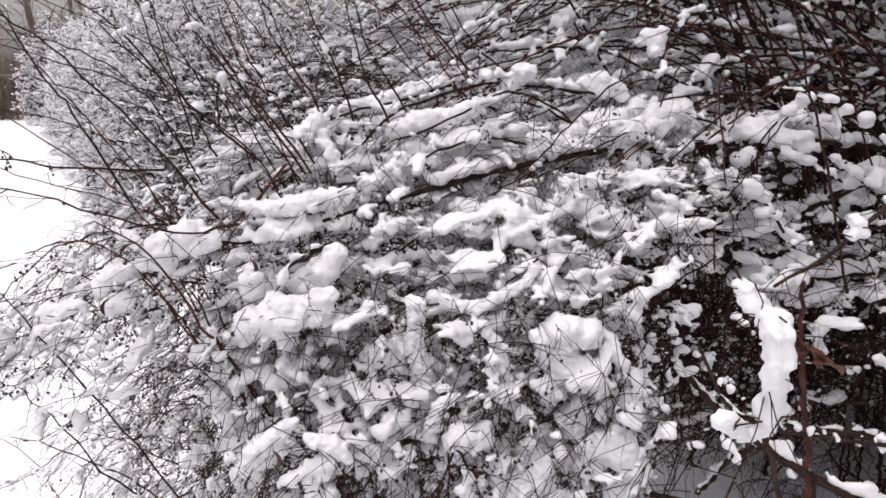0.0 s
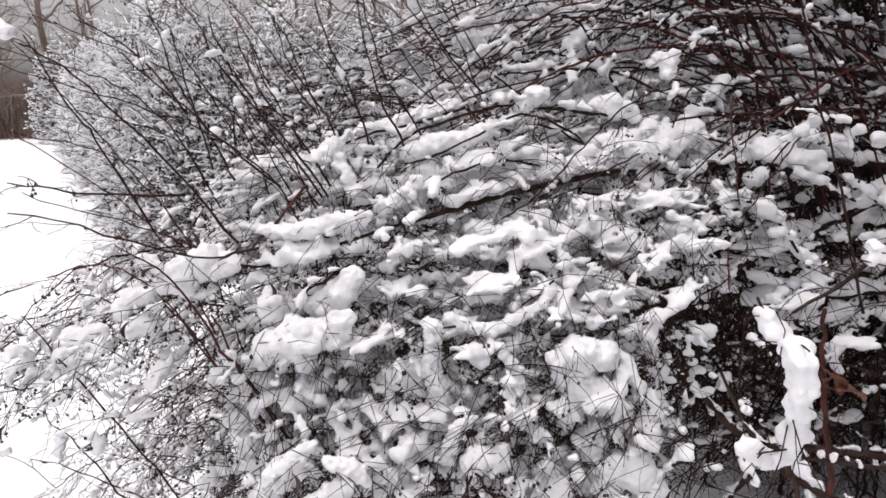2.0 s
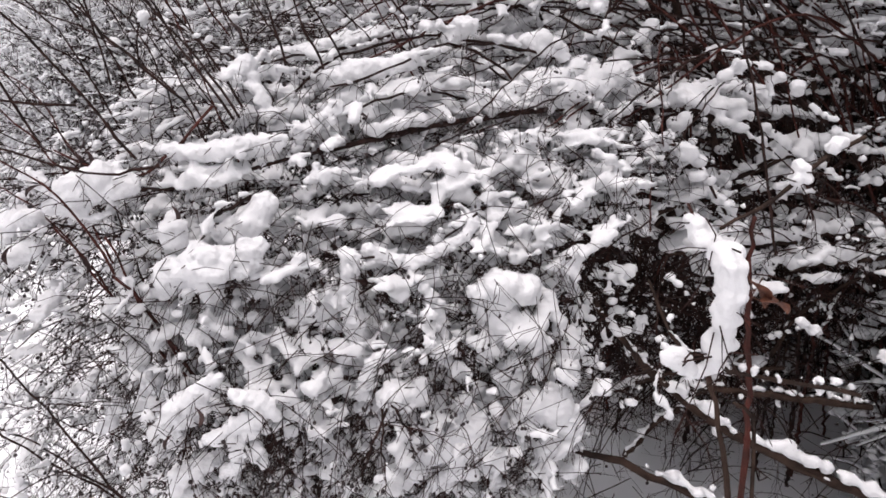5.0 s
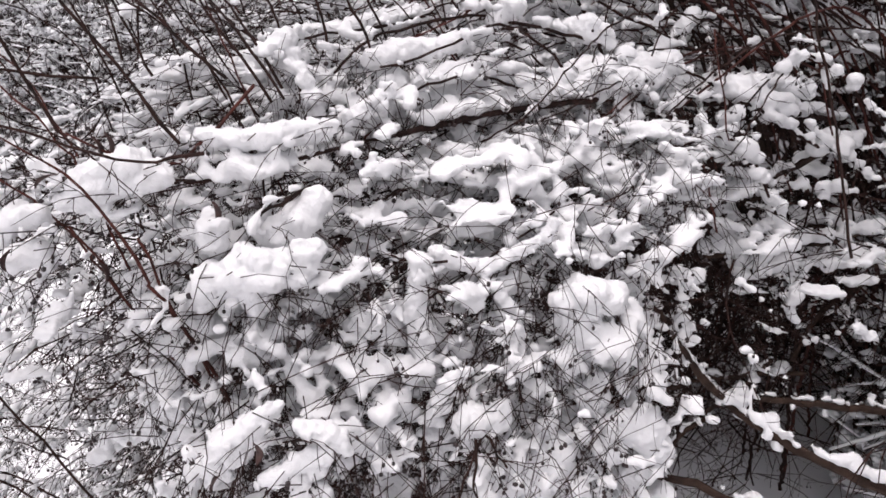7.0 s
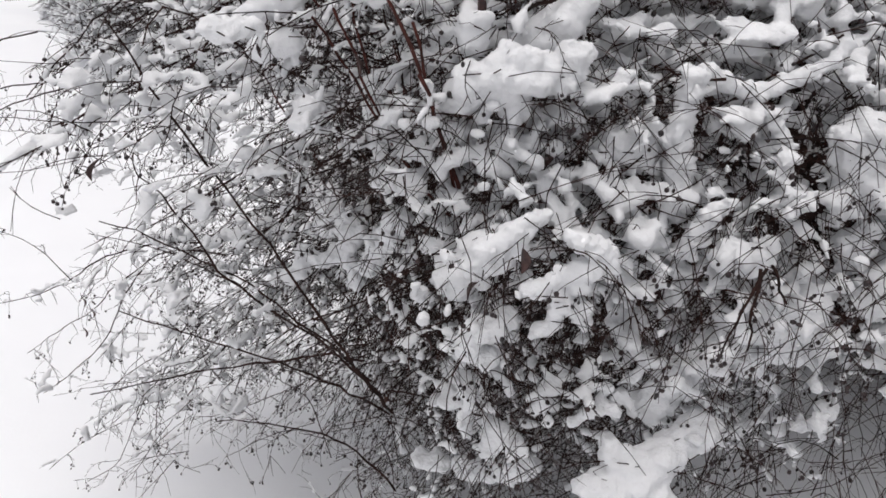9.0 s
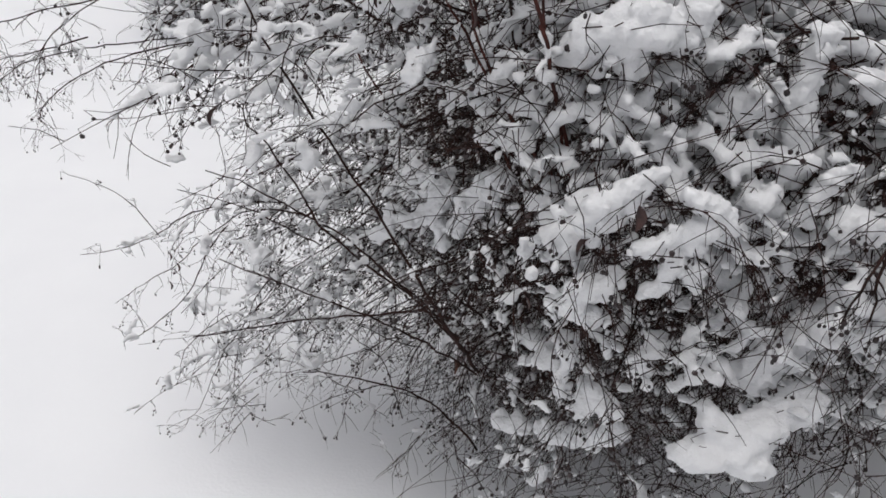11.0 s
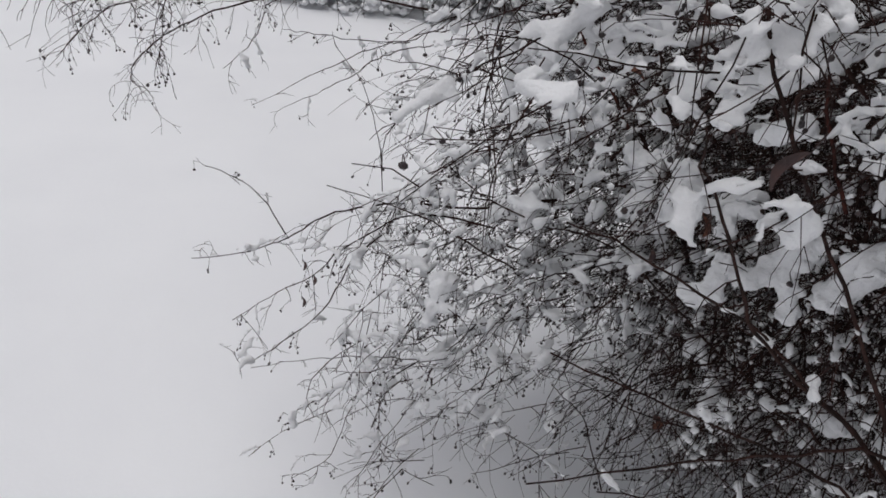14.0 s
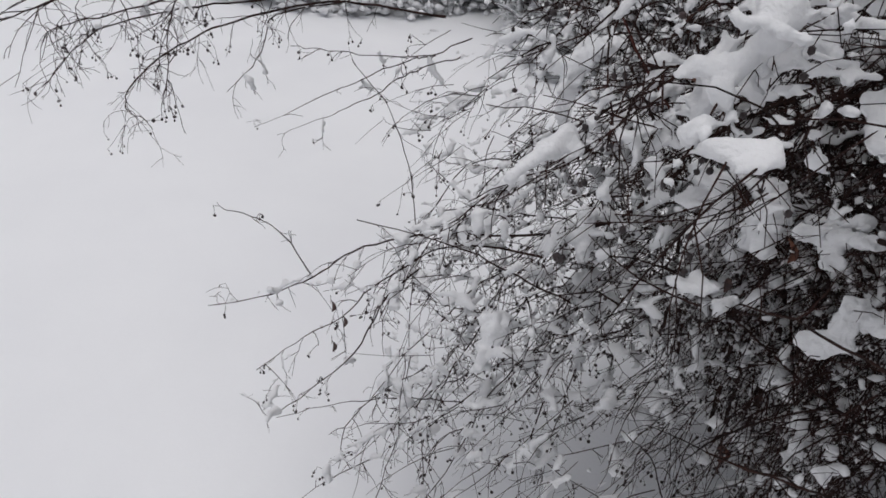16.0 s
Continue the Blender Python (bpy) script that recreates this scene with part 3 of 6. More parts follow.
arching.branch([(0.940, 1.480, 1.090), (1.061, 1.500, 1.100), (1.118, 1.500, 1.100), (1.260, 1.520, 1.110)], 0.005, 0.006, 0.045, 3, 0.1, mat=OLDBARK, gap=0.05)
arching.branch([(0.600, 1.480, 1.225), (0.687, 1.500, 1.260), (0.750, 1.500, 1.285), (0.815, 1.500, 1.310), (0.930, 1.520, 1.370)], 0.004, 0.005, 0.036, 3, 0.1, gap=0.05)
snow_clump(arching, "ragged drips of snow hanging from a shaded branch", (0.770, 1.480, 1.125, 0.022), (0.800, 1.480, 1.100, 0.017), (0.860, 1.490, 1.120, 0.024), (0.900, 1.490, 1.090, 0.014), (0.720, 1.460, 1.135, 0.020))
snow_clump(arching, "small lump of snow caught low on a shaded twig", (0.528, 1.300, 1.055, 0.013), (0.523, 1.300, 1.030, 0.011))
snow_clump(arching, "small lump of snow caught on a shaded dead twig", (0.800, 1.200, 1.083, 0.010), (0.832, 1.200, 1.064, 0.012))
arching.branch([(-0.302, 0.931, 1.444), (-0.394, 0.928, 1.571), (-0.483, 0.918, 1.675), (-0.532, 0.893, 1.713)], 0.001960, 0.000980, 0, 5, 0.07, mat=BARK, name="shoot", down=0.1, snowy=0.15)
arching.branch([(-0.379, 1.201, 1.497), (-0.414, 1.203, 1.575), (-0.465, 1.210, 1.679), (-0.500, 1.221, 1.798)], 0.001960, 0.000980, 0, 5, 0.07, mat=BARK, name="shoot", down=0.1, snowy=0.15)
arching.branch([(-0.220, 1.142, 1.470), (-0.308, 1.157, 1.601), (-0.363, 1.163, 1.701), (-0.382, 1.160, 1.762)], 0.001960, 0.000980, 0, 5, 0.07, mat=BARK, name="shoot", down=0.1, snowy=0.15)
arching.branch([(-0.417, 1.206, 1.517), (-0.459, 1.240, 1.661), (-0.484, 1.265, 1.766)], 0.001960, 0.000980, 0, 5, 0.07, mat=BARK, name="shoot", down=0.1, snowy=0.15)
arching.branch([(-0.461, 1.229, 1.614), (-0.502, 1.213, 1.690), (-0.533, 1.187, 1.726), (-0.596, 1.164, 1.770)], 0.001960, 0.000980, 0, 5, 0.07, mat=BARK, name="shoot", down=0.1, snowy=0.15)
arching.branch([(-0.202, 1.093, 1.478), (-0.265, 1.114, 1.567), (-0.367, 1.142, 1.683), (-0.392, 1.155, 1.736)], 0.001960, 0.000980, 0, 5, 0.07, mat=BARK, name="shoot", down=0.1, snowy=0.15)
arching.branch([(-0.144, 1.210, 1.540), (-0.167, 1.214, 1.631), (-0.208, 1.221, 1.734), (-0.229, 1.223, 1.815)], 0.001960, 0.000980, 0, 5, 0.07, mat=BARK, name="shoot", down=0.1, snowy=0.15)
arching.branch([(-0.085, 1.210, 1.543), (-0.129, 1.235, 1.649), (-0.162, 1.273, 1.811)], 0.001960, 0.000980, 0, 5, 0.07, mat=BARK, name="shoot", down=0.1, snowy=0.15)
arching.branch([(-0.057, 1.264, 1.557), (-0.121, 1.267, 1.677), (-0.152, 1.273, 1.810)], 0.001960, 0.000980, 0, 5, 0.07, mat=BARK, name="shoot", down=0.1, snowy=0.15)
arching.branch([(-0.391, 0.997, 1.504), (-0.511, 0.966, 1.514), (-0.546, 0.935, 1.527), (-0.585, 0.905, 1.543)], 0.001960, 0.000980, 0, 5, 0.07, mat=BARK, name="shoot", down=0.1, snowy=0.15)
arching.branch([(-0.283, 0.959, 1.430), (-0.332, 0.937, 1.425), (-0.394, 0.921, 1.439), (-0.496, 0.910, 1.477), (-0.586, 0.896, 1.505)], 0.001960, 0.000980, 0, 5, 0.07, mat=BARK, name="shoot", down=0.1, snowy=0.15)
arching.branch([(-0.206, 1.146, 1.488), (-0.258, 1.166, 1.572), (-0.320, 1.184, 1.647), (-0.354, 1.206, 1.738)], 0.001960, 0.000980, 0, 5, 0.07, mat=BARK, name="shoot", down=0.1, snowy=0.15)
arching.branch([(-0.265, 1.048, 1.504), (-0.334, 1.046, 1.566), (-0.392, 1.043, 1.626), (-0.479, 1.046, 1.709)], 0.001960, 0.000980, 0, 5, 0.07, mat=BARK, name="shoot", down=0.1, snowy=0.15)
arching.branch([(0.073, 1.378, 1.609), (0.010, 1.380, 1.686), (-0.050, 1.385, 1.781), (-0.068, 1.382, 1.841)], 0.001960, 0.000980, 0, 5, 0.07, mat=BARK, name="shoot", down=0.1, snowy=0.15)
arching.branch([(0.144, 1.431, 1.617), (0.077, 1.428, 1.674), (0.024, 1.431, 1.762), (-0.005, 1.434, 1.846)], 0.001960, 0.000980, 0, 5, 0.07, mat=BARK, name="shoot", down=0.1, snowy=0.15)
arching.branch([(-0.182, 1.245, 1.473), (-0.218, 1.271, 1.583), (-0.294, 1.300, 1.704), (-0.320, 1.328, 1.823)], 0.001960, 0.000980, 0, 5, 0.07, mat=BARK, name="shoot", down=0.1, snowy=0.15)
arching.branch([(-0.434, 0.984, 1.447), (-0.493, 0.981, 1.578), (-0.519, 0.960, 1.633), (-0.555, 0.948, 1.728)], 0.001960, 0.000980, 0, 5, 0.07, mat=BARK, name="shoot", down=0.1, snowy=0.15)
arching.branch([(-0.262, 0.994, 1.078), (-0.294, 0.975, 1.167), (-0.321, 0.950, 1.243), (-0.340, 0.917, 1.297)], 0.002317, 0.001960, 0, 2, 0.06, mat=REDBARK, name="shoot")
arching.branch([(-0.340, 0.917, 1.297), (-0.379, 0.925, 1.372), (-0.421, 0.923, 1.419), (-0.465, 0.916, 1.449)], 0.001960, 0.000891, 0, 4, 0.08, mat=REDBARK, name="shoot", down=0.1, snowy=0.1)
arching.branch([(-0.279, 1.012, 1.084), (-0.354, 1.030, 1.170), (-0.416, 1.046, 1.258), (-0.474, 1.058, 1.335), (-0.529, 1.058, 1.382), (-0.580, 1.045, 1.393), (-0.629, 1.023, 1.381)], 0.001960, 0.000891, 0, 6, 0.08, mat=REDBARK, name="shoot", down=0.1, snowy=0.1)
arching.branch([(-0.265, 1.005, 1.083), (-0.297, 0.977, 1.166), (-0.325, 0.950, 1.250), (-0.350, 0.927, 1.344)], 0.002138, 0.001604, 0, 3, 0.06, mat=REDBARK, name="shoot", down=0.1, snowy=0.1)
arching.branch([(-0.267, 1.029, 1.040), (-0.331, 1.028, 1.138), (-0.381, 1.020, 1.223), (-0.413, 1.004, 1.295), (-0.432, 0.976, 1.344)], 0.001960, 0.001426, 0, 4, 0.06, mat=REDBARK, name="shoot", down=0.1, snowy=0.1)
arching.branch([(-0.354, 1.055, 0.765), (-0.405, 1.048, 0.842), (-0.477, 1.059, 0.954), (-0.566, 1.078, 1.081), (-0.638, 1.083, 1.182), (-0.670, 1.070, 1.249), (-0.695, 1.055, 1.314)], 0.002673, 0.000980, 0, 5, 0.06, name="shoot", down=0.1, snowy=0.08, kink=0.002)
arching.branch([(-0.372, 1.060, 0.794), (-0.456, 1.069, 0.875), (-0.550, 1.072, 0.943), (-0.599, 1.066, 0.997), (-0.637, 1.065, 1.062), (-0.676, 1.059, 1.117), (-0.690, 1.045, 1.158)], 0.002228, 0.000891, 0, 6, 0.07, name="shoot", down=0.1, snowy=0.08, kink=0.003)
arching.branch([(-0.389, 1.061, 0.818), (-0.481, 1.082, 0.894), (-0.561, 1.092, 0.951), (-0.661, 1.101, 1.004), (-0.756, 1.101, 1.038)], 0.002138, 0.000802, 0, 6, 0.07, name="shoot", down=0.1, snowy=0.08, kink=0.003)
arching.branch([(-0.358, 1.062, 0.756), (-0.448, 1.073, 0.802), (-0.548, 1.080, 0.839), (-0.654, 1.087, 0.874), (-0.748, 1.091, 0.906)], 0.002138, 0.000802, 0, 6, 0.07, name="shoot", down=0.1, snowy=0.08, kink=0.003)
arching.branch([(-0.398, 1.066, 0.849), (-0.462, 1.057, 0.863), (-0.540, 1.039, 0.858), (-0.637, 1.022, 0.851), (-0.762, 0.999, 0.830)], 0.001782, 0.000802, 0, 4, 0.05, name="shoot", down=0.1, snowy=0.05, kink=0.003)
arching.branch([(-0.344, 1.041, 0.623), (-0.396, 1.075, 0.659), (-0.452, 1.101, 0.676), (-0.546, 1.123, 0.681), (-0.641, 1.138, 0.673)], 0.001960, 0.000802, 0, 6, 0.07, name="shoot", down=0.3, snowy=0.1, kink=0.003)
arching.branch([(0.145, 1.032, 1.345), (0.085, 1.033, 1.301), (-0.037, 1.022, 1.223), (-0.105, 1.023, 1.177), (-0.155, 1.033, 1.152)], 0.001604, 0.001069, 0, 5, 0.05, name="shoot", down=1.0, snowy=0.05, kink=0.002)
arching.branch([(-0.151, 0.996, 0.781), (-0.223, 1.014, 0.794), (-0.289, 1.032, 0.808), (-0.363, 1.047, 0.814)], 0.001604, 0.001069, 0, 4, 0.06, name="shoot", down=0.3, snowy=0.1)
arching.branch([(-0.009, 0.969, 1.299), (-0.053, 0.969, 1.300), (-0.078, 0.971, 1.307)], 0.001782, 0.001069, 0, 5, 0.04, name="shoot", down=0.6, snowy=0.1)
arching.branch([(-0.003, 0.811, 1.150), (-0.004, 0.799, 1.102), (-0.001, 0.793, 1.067)], 0.001782, 0.001069, 0, 4, 0.05, name="shoot", down=0.6, snowy=0.0)
arching.branch([(0.003, 0.811, 1.150), (-0.018, 0.799, 1.102), (-0.031, 0.791, 1.060)], 0.001782, 0.001069, 0, 4, 0.05, name="shoot", down=0.6, snowy=0.0)
arching.branch([(0.008, 0.812, 1.153), (0.032, 0.812, 1.110)], 0.001782, 0.001069, 0, 4, 0.05, name="shoot", down=0.6, snowy=0.0)
arching.leaf((-0.234, 0.831, 1.151), (0, 0, -1))
arching.leaf((-0.405, 1.102, 1.229), (0.1, 0, -1))
arching.leaf((-0.393, 1.139, 1.094), (0.2, 0, -1))
arching.leaf((-0.439, 0.980, 1.403), (-0.6, 0, -0.5))
arching.leaf((-0.283, 0.993, 1.370), (0, 0, -1))
arching.leaf((-0.099, 1.168, 1.421), (0.2, 0, -1))
arching.leaf((-0.414, 1.026, 1.438), (0.1, 0, -1))
arching.leaf((-0.043, 1.147, 1.476), (0.8, 0, -0.2))
arching.leaf((-0.232, 0.974, 1.217), (0.2, 0, -1))
arching.leaf((-0.194, 0.972, 1.216), (0, 0, -1))
arching.leaf((-0.671, 0.936, 1.186), (-0.3, 0, -0.8))
arching.leaf((-0.505, 1.006, 1.313), (-0.2, 0, -1))
arching.leaf((-0.401, 1.118, 1.225), (0, 0, -1))
arching.leaf((-0.268, 0.852, 1.105), (-0.3, 0, -0.8))
arching.leaf((-0.324, 0.935, 0.984), (0.3, 0, -0.8))
arching.leaf((-0.246, 0.923, 0.954), (0, 0, -1))
arching.leaf((-0.413, 0.996, 1.299), (0.1, 0, -1))
arching.leaf((-0.331, 1.049, 1.076), (0.3, 0, -0.7))
arching.leaf((-0.402, 1.033, 1.442), (0, 0, -1))
arching.leaf((-0.226, 1.181, 1.612), (0.5, 0, -0.6))


# lumps of snow on the arching shrub
snow_clump(arching, "thick roll of snow lying along an arching branch", (0.181, 1.414, 1.463, 0.018), (0.244, 1.425, 1.476, 0.020), (0.303, 1.447, 1.487, 0.020), (0.354, 1.447, 1.494, 0.020), (0.417, 1.455, 1.498, 0.020), (0.491, 1.480, 1.495, 0.019), (0.578, 1.519, 1.494, 0.020), (0.653, 1.528, 1.501, 0.022), (0.703, 1.506, 1.505, 0.024), (0.757, 1.490, 1.502, 0.024), (0.810, 1.471, 1.491, 0.024), hem=False)
snow_clump(arching, "broad pillow of snow across the arching twigs", (0.032, 1.284, 1.476, 0.031), (0.089, 1.307, 1.485, 0.028), (-0.012, 1.273, 1.461, 0.027), (-0.045, 1.279, 1.491, 0.030), (0.421, 1.402, 1.519, 0.032), (0.482, 1.421, 1.534, 0.036), hem=False)
snow_clump(arching, "soft rounded lump of fresh snow on bent twigs", (0.060, 1.312, 1.401, 0.019), (0.117, 1.345, 1.384, 0.019), (0.165, 1.343, 1.367, 0.020), (0.215, 1.322, 1.365, 0.020))
snow_clump(arching, "broad slope of snow sliding off the shrub's front", (-0.066, 0.843, 0.854, 0.029), (-0.107, 0.834, 0.840, 0.026), (-0.024, 0.858, 0.877, 0.029), (0.022, 0.881, 0.897, 0.026), (-0.095, 0.857, 0.885, 0.019), (-0.045, 0.833, 0.837, 0.025))
snow_clump(arching, "soft rounded lump of fresh snow on bent twigs", (-0.226, 0.890, 0.878, 0.017), (-0.205, 0.875, 0.865, 0.015), (-0.237, 0.885, 0.847, 0.013))
snow_clump(arching, "upright knob of snow beside a larger pillow", (-0.289, 1.000, 1.336, 0.0207), (-0.283, 1.000, 1.316, 0.0190))
snow_clump(arching, "large smooth pillow of snow leaning on bent twigs", (-0.180, 1.030, 1.344, 0.0317), (-0.204, 1.030, 1.321, 0.0291), (-0.160, 1.030, 1.364, 0.0185))
snow_clump(arching, "broad heavy pillow of snow narrowing to a tip below", (-0.223, 0.970, 1.296, 0.0345), (-0.254, 0.970, 1.289, 0.0295), (-0.284, 0.970, 1.282, 0.0258), (-0.296, 0.970, 1.260, 0.0173), (-0.234, 0.970, 1.261, 0.0212), (-0.192, 0.970, 1.290, 0.0236), (-0.180, 0.970, 1.311, 0.0198), (-0.236, 0.970, 1.241, 0.0100))
snow_clump(arching, "rounded pad of snow under a larger pillow", (-0.301, 1.000, 1.214, 0.0236), (-0.314, 1.000, 1.199, 0.0158), (-0.281, 1.000, 1.199, 0.0158))
snow_clump(arching, "heavy smooth pillow of snow on the crown's end", (-0.373, 1.000, 1.403, 0.0286), (-0.408, 1.000, 1.393, 0.0262), (-0.344, 1.000, 1.401, 0.0198), (-0.426, 1.000, 1.375, 0.0201), (-0.409, 1.000, 1.361, 0.0138))
snow_clump(arching, "soft rounded lump of fresh snow on bent twigs", (-0.518, 1.065, 1.334, 0.021), (-0.485, 1.033, 1.347, 0.017), (-0.537, 1.062, 1.321, 0.018))
snow_clump(arching, "soft rounded lump of fresh snow on bent twigs", (-0.535, 0.905, 1.331, 0.014), (-0.509, 0.915, 1.331, 0.015), (-0.522, 0.907, 1.325, 0.012))
snow_clump(arching, "soft rounded lump of fresh snow on bent twigs", (-0.515, 1.036, 1.292, 0.020), (-0.485, 1.038, 1.301, 0.018))
snow_clump(arching, "soft rounded lump of fresh snow on bent twigs", (-0.464, 0.998, 1.412, 0.012), (-0.447, 0.991, 1.402, 0.011))
snow_clump(arching, "heavy smooth pillow of snow bending the twigs", (-0.257, 1.049, 1.433, 0.019), (-0.205, 1.063, 1.439, 0.021), (-0.149, 1.090, 1.444, 0.018), (-0.294, 1.053, 1.438, 0.014))
snow_clump(arching, "soft rounded lump of fresh snow on bent twigs", (0.057, 1.245, 1.424, 0.017), (0.058, 1.242, 1.404, 0.012))
snow_clump(arching, "drip-shaped snow hanging from an arching branch", (0.381, 1.283, 1.324, 0.025), (0.432, 1.297, 1.359, 0.014), (0.436, 1.305, 1.411, 0.010), (0.444, 1.286, 1.315, 0.017), (0.371, 1.276, 1.307, 0.019), (0.444, 1.304, 1.385, 0.010))
snow_clump(arching, "long tongue of snow hanging from a snowy twig", (-0.043, 0.970, 1.300, 0.0169), (-0.044, 0.970, 1.270, 0.0144), (-0.048, 0.970, 1.236, 0.0166), (-0.040, 0.970, 1.205, 0.0182), (-0.035, 0.970, 1.170, 0.0185), (-0.030, 0.970, 1.139, 0.0153))
snow_clump(arching, "wide soft pad of snow on drooping twigs", (-0.101, 1.000, 1.215, 0.0284), (-0.075, 1.000, 1.226, 0.0258), (-0.120, 1.000, 1.200, 0.0190), (-0.071, 1.000, 1.192, 0.0193))
snow_clump(arching, "scattered low pads of snow on drooping twigs", (-0.265, 0.860, 1.040, 0.0199), (-0.241, 0.860, 1.050, 0.0173), (-0.277, 0.860, 1.012, 0.0139), (-0.251, 0.860, 1.003, 0.0141))
snow_clump(arching, "long roll of snow along a sagging twig", (0.020, 1.000, 1.286, 0.0139), (0.049, 1.000, 1.280, 0.0141), (0.075, 1.000, 1.293, 0.0121), (0.100, 1.000, 1.305, 0.0115), (-0.016, 1.000, 1.298, 0.0136), (0.125, 1.000, 1.322, 0.0094), (0.135, 1.000, 1.341, 0.0087))
snow_clump(arching, "thin tongue of snow hanging from a twig", (0.056, 0.970, 1.265, 0.0089), (0.077, 0.970, 1.227, 0.0120), (0.086, 0.970, 1.192, 0.0122), (0.089, 0.970, 1.162, 0.0102))
snow_clump(arching, "round cap of snow over a hanging lobe", (0.174, 0.970, 1.249, 0.0354), (0.148, 0.970, 1.239, 0.0263), (0.204, 0.970, 1.244, 0.0241), (0.177, 0.970, 1.192, 0.0316), (0.155, 0.970, 1.207, 0.0192), (0.210, 0.970, 1.162, 0.0248), (0.232, 0.970, 1.135, 0.0159))
snow_clump(arching, "small lump of snow on a drooping twig", (0.183, 0.950, 1.118, 0.0214), (0.192, 0.950, 1.093, 0.0155), (0.192, 0.950, 1.141, 0.0137))
snow_clump(arching, "full round lump of snow at the shrub's edge", (0.244, 0.920, 1.080, 0.0326), (0.216, 0.920, 1.088, 0.0236), (0.277, 0.920, 1.046, 0.0205), (0.247, 0.920, 1.011, 0.0205), (0.206, 0.920, 1.055, 0.0238), (0.251, 0.920, 1.103, 0.0169))
snow_clump(arching, "flat pad of snow with a raised corner", (0.022, 0.900, 1.117, 0.0228), (0.002, 0.900, 1.117, 0.0146), (0.048, 0.900, 1.120, 0.0150), (0.054, 0.900, 1.142, 0.0081))
snow_clump(arching, "broad slope of snow running down the shrub's front", (0.125, 0.920, 1.058, 0.0308), (0.087, 0.920, 1.035, 0.0292), (0.055, 0.920, 1.010, 0.0265), (0.018, 0.920, 0.972, 0.0267), (-0.009, 0.920, 0.935, 0.0271), (-0.029, 0.920, 0.897, 0.0262), (0.117, 0.920, 0.994, 0.0234), (0.078, 0.920, 0.966, 0.0193), (0.139, 0.920, 1.026, 0.0192), (0.029, 0.920, 1.037, 0.0142))
snow_clump(arching, "ragged pad of snow among berried twigs", (-0.279, 0.860, 1.116, 0.0129), (-0.268, 0.860, 1.135, 0.0139), (-0.254, 0.860, 1.142, 0.0150), (-0.239, 0.860, 1.154, 0.0138), (-0.225, 0.860, 1.166, 0.0126), (-0.212, 0.860, 1.177, 0.0097), (-0.253, 0.860, 1.117, 0.0141), (-0.268, 0.860, 1.098, 0.0101), (-0.232, 0.860, 1.134, 0.0105))
snow_clump(arching, "ragged spread of snow over drooping twigs", (-0.181, 0.840, 1.160, 0.0124), (-0.165, 0.840, 1.154, 0.0142), (-0.147, 0.840, 1.146, 0.0121), (-0.139, 0.840, 1.129, 0.0088), (-0.166, 0.840, 1.127, 0.0145), (-0.186, 0.840, 1.120, 0.0122), (-0.203, 0.840, 1.107, 0.0128), (-0.221, 0.840, 1.101, 0.0111), (-0.187, 0.840, 1.094, 0.0136), (-0.167, 0.840, 1.083, 0.0144), (-0.157, 0.840, 1.061, 0.0092), (-0.192, 0.840, 1.062, 0.0091), (-0.206, 0.840, 1.051, 0.0091), (-0.171, 0.840, 1.110, 0.0123))
snow_clump(arching, "soft rounded lump of fresh snow on bent twigs", (-0.009, 0.924, 1.163, 0.013), (0.008, 0.922, 1.174, 0.009), (-0.022, 0.922, 1.143, 0.012), (-0.031, 0.926, 1.113, 0.013))
snow_clump(arching, "small ball of snow beside a pillow", (-0.154, 0.980, 1.275, 0.0128), (-0.156, 0.980, 1.265, 0.0090))
snow_clump(arching, "soft rounded lump of fresh snow on bent twigs", (-0.113, 0.990, 1.291, 0.013), (-0.127, 0.985, 1.276, 0.008))
snow_clump(arching, "soft rounded lump of fresh snow on bent twigs", (-0.481, 1.324, 1.162, 0.026), (-0.508, 1.405, 1.095, 0.023))
snow_clump(arching, "soft rounded lump of fresh snow on bent twigs", (-0.376, 1.128, 1.176, 0.025), (-0.394, 1.113, 1.214, 0.019))
snow_clump(arching, "soft rounded lump of fresh snow on bent twigs", (-0.381, 1.253, 0.956, 0.027), (-0.360, 1.226, 0.999, 0.023), (-0.403, 1.270, 0.896, 0.019))
snow_clump(arching, "heavy smooth pillow of snow bending the twigs", (0.194, 1.358, 1.384, 0.035), (0.276, 1.367, 1.393, 0.032), (0.222, 1.369, 1.429, 0.031), (0.231, 1.294, 1.331, 0.032), (0.298, 1.335, 1.342, 0.024))
snow_clump(arching, "soft rounded lump of fresh snow on bent twigs", (0.002, 1.234, 1.331, 0.020), (0.036, 1.203, 1.329, 0.020), (0.083, 1.221, 1.342, 0.017), (0.131, 1.261, 1.357, 0.014))
snow_clump(arching, "soft rounded lump of fresh snow on bent twigs", (0.048, 1.260, 1.385, 0.026), (0.013, 1.254, 1.378, 0.023))
snow_clump(arching, "thick roll of snow lying along an arching branch", (0.385, 1.362, 1.503, 0.030), (0.330, 1.360, 1.494, 0.025), (0.431, 1.369, 1.506, 0.027), (0.252, 1.349, 1.485, 0.025), (0.186, 1.339, 1.469, 0.022), (0.108, 1.318, 1.456, 0.018), hem=False)
snow_clump(arching, "soft rounded lump of fresh snow on bent twigs", (0.164, 1.377, 1.616, 0.022), (0.136, 1.371, 1.596, 0.017))
